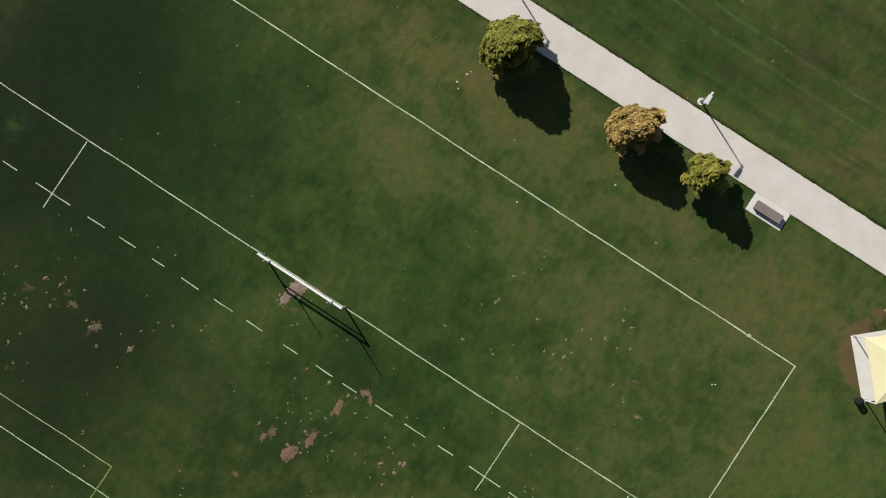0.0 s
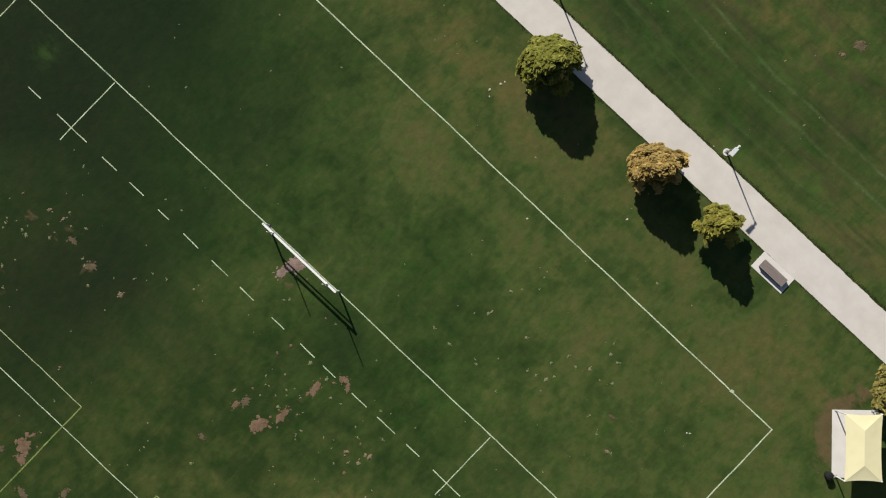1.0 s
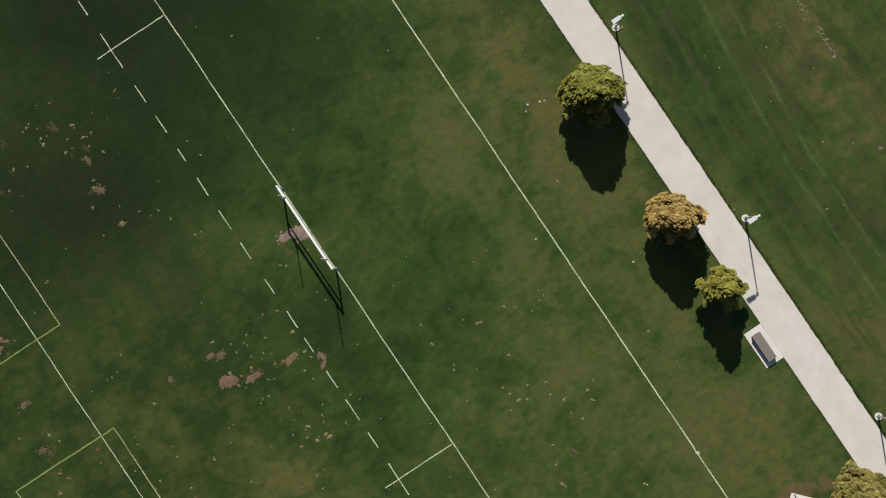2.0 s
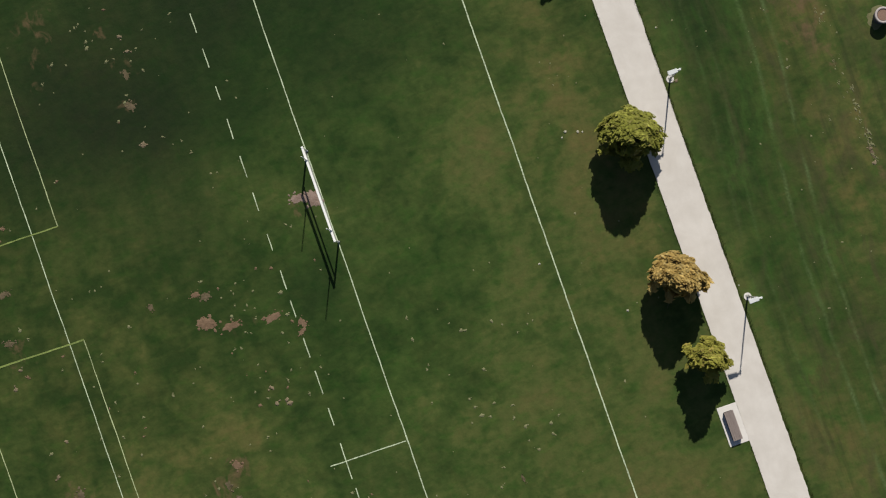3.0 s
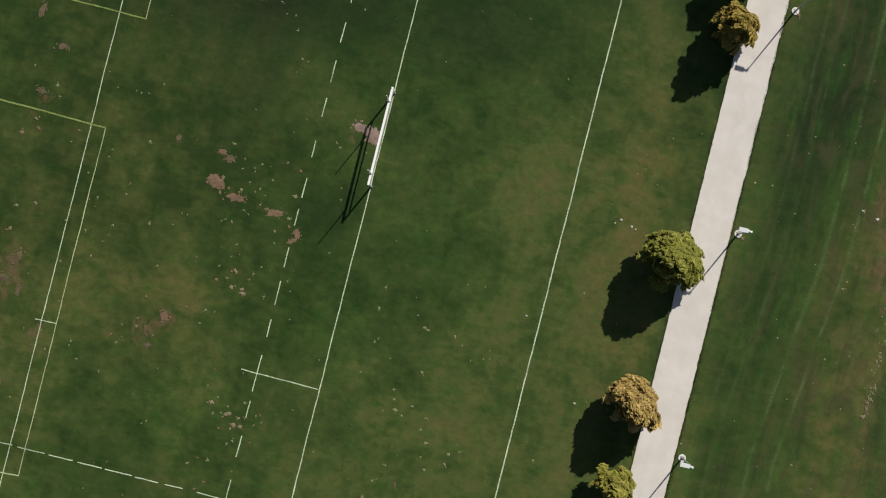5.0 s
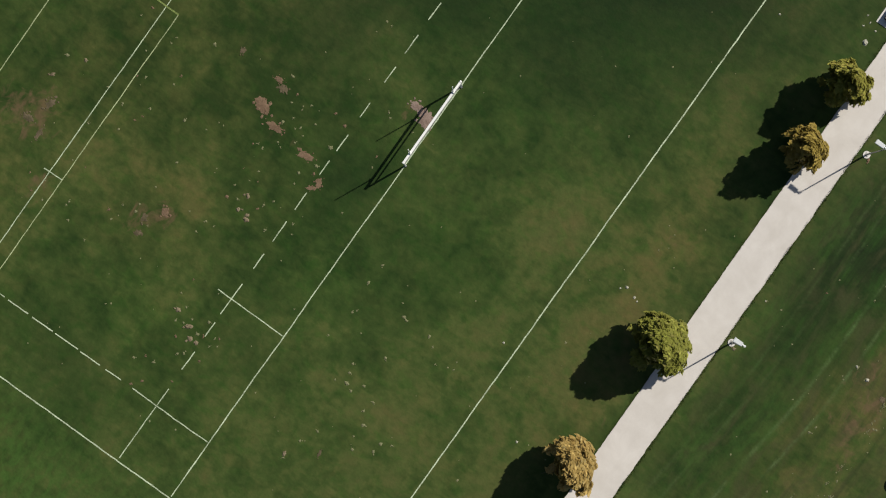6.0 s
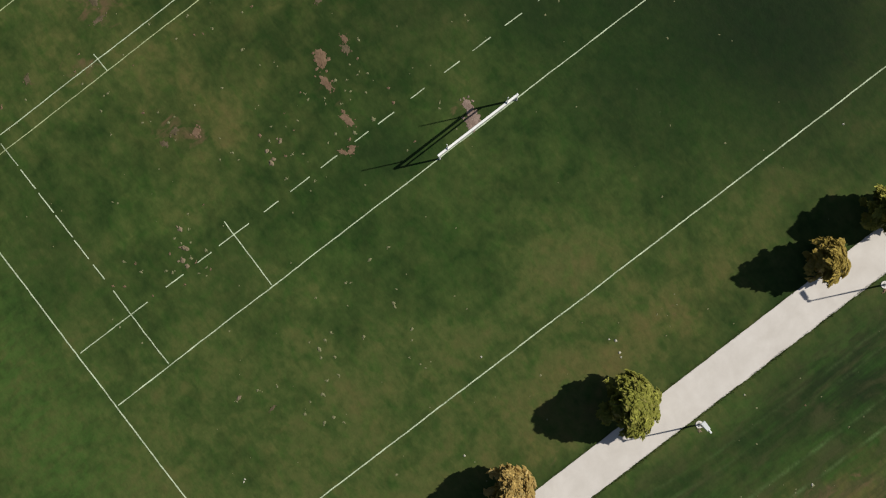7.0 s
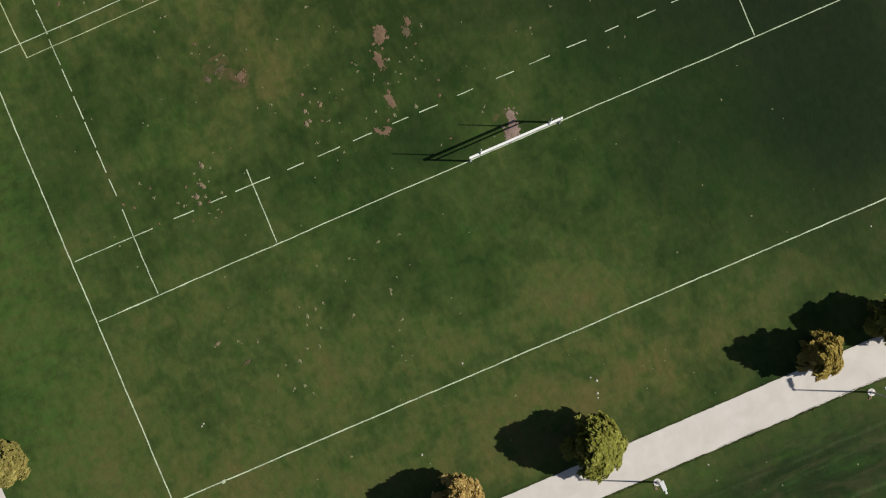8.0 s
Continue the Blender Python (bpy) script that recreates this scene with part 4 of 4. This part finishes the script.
DASH_CLODS = [(-8.5, -12.7, 0.22), (-8.5, -14.0, 0.22), (-7.7, -14.0, 0.2), (-7.5, -14.3, 0.24), (-9.8, -12.6, 0.09), (-9.8, -13.7, 0.12), (-8.5, -11.4, 0.06), (-9.1, -11.7, 0.06), (-7.1, -12.6, 0.12), (-5.9, -14.1, 0.13), (-4.4, -12.5, 0.1), (-4.0, -13.2, 0.08), (-7.3, -13.1, 0.1), (-9.0, -13.4, 0.1), (-6.6, -11.9, 0.09), (-8.2, -20.4, 0.09), (-0.5, -17.8, 0.06), (2.8, -17.9, 0.08)]
NEAR_END_CLODS = [(-7.8, -23.0, 0.25), (-6.4, -23.6, 0.3), (-5.8, -24.3, 0.26), (-5.2, -24.3, 0.2), (-7.4, -22.5, 0.1), (-7.5, -23.8, 0.1), (-5.5, -23.7, 0.13), (-5.0, -23.6, 0.12), (-6.8, -24.8, 0.12), (-6.9, -23.6, 0.1), (-6.5, -23.0, 0.09), (-5.3, -22.4, 0.15), (-4.2, -23.2, 0.12), (-3.9, -23.0, 0.11), (-4.2, -23.9, 0.09), (-5.9, -25.8, 0.12), (-5.5, -25.5, 0.16), (-4.2, -25.3, 0.12), (-7.5, -29.8, 0.1), (-6.9, -29.1, 0.12), (-8.5, -28.0, 0.12), (-7.8, -27.4, 0.1), (-7.0, -27.4, 0.12), (-5.0, -27.8, 0.08), (-8.4, -21.8, 0.09)]
IN_GOAL_CLODS = [(3.1, -11.1, 0.12), (3.0, -12.8, 0.14), (3.3, -15.4, 0.1), (3.5, -15.1, 0.09), (6.7, -13.4, 0.12), (7.1, -13.5, 0.12), (6.8, -13.4, 0.13), (7.0, -13.5, 0.12), (9.2, -13.5, 0.17), (9.9, -14.0, 0.08), (10.8, -15.0, 0.09), (12.2, -14.5, 0.1), (7.4, -16.8, 0.15), (5.6, -18.6, 0.14), (5.8, -19.3, 0.13), (5.2, -20.4, 0.08), (6.1, -20.1, 0.19), (6.7, -20.4, 0.12), (7.3, -19.5, 0.14), (8.6, -20.1, 0.12), (8.4, -21.1, 0.12), (9.0, -22.0, 0.15), (8.9, -23.1, 0.08), (9.4, -24.0, 0.14), (10.9, -22.4, 0.15), (10.8, -23.2, 0.16), (11.7, -22.0, 0.1), (6.4, -24.4, 0.12), (5.7, -25.8, 0.14), (5.3, -27.3, 0.2), (5.4, -27.6, 0.12)]
FAR_SIDE_CLODS = [(-6.4, 17.3, 0.13), (-8.9, 16.8, 0.09), (-8.1, 15.8, 0.06), (-10.7, 16.9, 0.2), (-9.8, 15.6, 0.12), (-10.5, 15.6, 0.22), (-10.5, 14.8, 0.09), (-9.8, 13.8, 0.16), (-11.2, 19.3, 0.15), (-13.1, 18.2, 0.08), (-13.8, 18.7, 0.14), (-14.2, 18.6, 0.1), (-13.3, 17.4, 0.12), (-12.8, 17.3, 0.09), (-13.4, 16.9, 0.18), (-11.6, 16.2, 0.08), (-11.7, 15.4, 0.14), (-12.3, 15.4, 0.14), (-11.7, 12.4, 0.12), (-12.0, 11.9, 0.14), (-8.8, 7.6, 0.1), (-8.4, 6.5, 0.12), (-10.1, 8.4, 0.14), (-11.1, 9.6, 0.08), (-12.9, 10.7, 0.11), (-11.7, 8.4, 0.22), (-7.0, 4.4, 0.08), (-17.6, 15.4, 0.1), (-16.4, 16.6, 0.12), (-18.3, 14.0, 0.06), (-13.4, 8.4, 0.1), (-9.5, 7.6, 0.06)]
VERGE_CLODS = [(28.75, -0.8, 0.2), (28.85, 16.9, 0.18), (28.5, -36.8, 0.16), (37.3, 3.5, 0.12), (38.3, 3.1, 0.13), (36.9, 2.1, 0.08), (37.1, -2.7, 0.15), (37.3, -2.1, 0.1), (28.7, 3.6, 0.1), (32.1, 6.8, 0.08), (35.4, 8.4, 0.08), (40.9, -11.8, 0.2), (41.0, -10.7, 0.2), (39.9, -19.6, 0.2)]
groups = {"clods": ([], [], SOIL), "dry_turf": ([], [], DRY_TURF), "pale_weeds": ([], [], WEED)}
for spots, share in ((SMALL_PITCH_CLODS, 0.25), (TICK_CLODS, 0.3), (GOAL_MOUTH_CLODS, 0.2), (DASH_CLODS, 0.2), (NEAR_END_CLODS, 0.3), (IN_GOAL_CLODS, 0.0), (FAR_SIDE_CLODS, 0.15), (VERGE_CLODS, 0.2)):
    for x, y, r in spots:
        r *= 1.02
        verts, faces, _ = groups["dry_turf" if r > 0.2 else "clods" if rng.random() < share else "pale_weeds"]
        turn = rng.uniform(0, 3.1)
        add_heap(verts, faces, x, y, r * rng.uniform(0.75, 1.1), r * rng.uniform(0.5, 0.85), turn, 14, rng, 0.003, r * 0.28, 0.38)
        for _ in range(rng.choice((0, 1, 1, 2))):
            a, q = rng.uniform(0, 6.28), r * rng.uniform(0.25, 0.5)
            add_heap(verts, faces, x + r * 1.3 * math.cos(a), y + r * 1.3 * math.sin(a), q, q * 0.8, a, 9, rng, 0.004, q * 0.5, 0.45)
# a line of straw and old cuttings along the far side of the verge: x, y, reach
STRAW_CLUMPS = [(40.4, 3.9, 0.16), (40.5, 2.9, 0.14), (40.5, 2.1, 0.18), (40.6, 0.8, 0.10), (40.7, -0.2, 0.12), (40.6, -3.4, 0.12), (40.4, -5.1, 0.12), (41.2, -5.8, 0.18), (41.1, -7.5, 0.20), (41.0, -8.4, 0.16), (41.2, -9.4, 0.24), (41.1, -10.3, 0.24), (41.1, -11.5, 0.22), (38.8, -7.5, 0.10)]
for x, y, r in STRAW_CLUMPS:
    verts, faces, _ = groups["pale_weeds"]
    for _ in range(9):
        q = r * rng.uniform(0.2, 0.55)
        add_heap(verts, faces, rng.gauss(x, r * 0.5), rng.gauss(y, r * 1.1), q * 0.6, q * rng.uniform(0.9, 1.8), rng.uniform(-0.3, 0.5), 10, rng, 0.003, q * 0.4, 0.45)
# specks too small to count, thinly over the pitch and along the verge
for cx, cy, rx, ry, n in ((0.0, -6.0, 26.0, 26.0, 130), (35.0, -4.0, 5.0, 20.0, 40), (20.3, 3.2, 1.2, 1.8, 8), (41.0, -7.0, 0.6, 8.0, 26)):
    for _ in range(n):
        x, y = rng.uniform(cx - rx, cx + rx), rng.uniform(cy - ry, cy + ry)
        if PATH_X0 - 0.3 < x < PATH_X1 + 0.3:
            continue
        r = 0.03 + 0.05 * rng.random() ** 2
        verts, faces, _ = groups["pale_weeds"]
        add_heap(verts, faces, x, y, r * rng.uniform(0.8, 1.6), r, rng.uniform(0, 3.1), 9, rng, 0.003, 0.02, 0.4)
for name, (verts, faces, material) in groups.items():
    label = {"clods": "loose reddish clods of soil in the grass", "dry_turf": "beige clods of dry turf in the grass"}.get(name, "pale weeds and straw in the grass")
    tagged(new(name, flat_mesh(name, verts, faces, material)), label, name.replace("_", " "), kind="stuff")

# single pale stones
for x, y, s in ((19.42, -1.65, 0.11), (20.32, -1.98, 0.10), (19.02, -2.0, 0.07), (20.65, -2.1, 0.07), (14.15, -10.58, 0.08), (22.45, 26.02, 0.07), (22.63, 25.17, 0.07), (23.62, 25.36, 0.07), (22.92, 25.65, 0.07), (16.89, 22.24, 0.07), (28.0, -17.2, 0.05), (28.95, -18.6, 0.05), (28.65, 3.6, 0.06), (19.34, -16.2, 0.08), (23.5, 24.2, 0.20), (38.4, 3.1, 0.13), (37.2, 3.5, 0.09), (10.52, -30.72, 0.075), (10.65, -30.92, 0.07)):
    v, f = heap(x, y, s * 1.2, s, rng.uniform(0, 3), 12, rng, 0.0, s * 0.7, 0.25)
    tagged(new("stone", flat_mesh("stone", v, f, STONE)), "small pale stone lying in the grass", "stone", "loose stones")

# a splash of paint where the marker stopped
v, f = heap(15.24, -31.08, 0.13, 0.19, 0.3, 16, rng, 0.015, 0.004, 0.3)
tagged(new("paint_splash", flat_mesh("paint_splash", v, f, WHITE_LINE)), "splash of white paint on the pitch line", "line marking", kind="structure")


def build_fringe():
    """Longer grass that leans over both edges of the footpath."""
    verts, faces = [], []
    for edge, side, tall, count in ((PATH_X0, -1, 0.06, 5200), (PATH_X1, 1, 0.09, 10000)):
        for _ in range(count):
            y = rng.uniform(-46, 36)
            if side < 0 and (-28.9 < y < -25.3 or 25.8 < y < 29.3):
                continue
            thick = 0.5 + 0.9 * max(0.0, 0.5 + noise.noise((side * 3.0, y * 0.6, 6.0)))
            x = edge + side * abs(rng.gauss(0.03, 0.11))
            h = tall * thick * rng.uniform(0.5, 1.2)
            lean = Vector((-side * rng.uniform(-0.02, 0.09) * thick, rng.uniform(-0.06, 0.06), h))
            a = rng.uniform(0, 3.14)
            half = Vector((math.cos(a), math.sin(a), 0)) * rng.uniform(0.010, 0.025)
            root = Vector((x, y, 0.0))
            k = len(verts)
            verts += [tuple(root - half), tuple(root + half), tuple(root + lean * 0.6 + half * 0.6), tuple(root + lean)]
            faces += [(k, k + 1, k + 2), (k, k + 2, k + 3)]
    tagged(new("grass_fringe", flat_mesh("grass_fringe", verts, faces, FRINGE)), "uncut grass along the footpath edges", "grass", kind="stuff")


build_fringe()
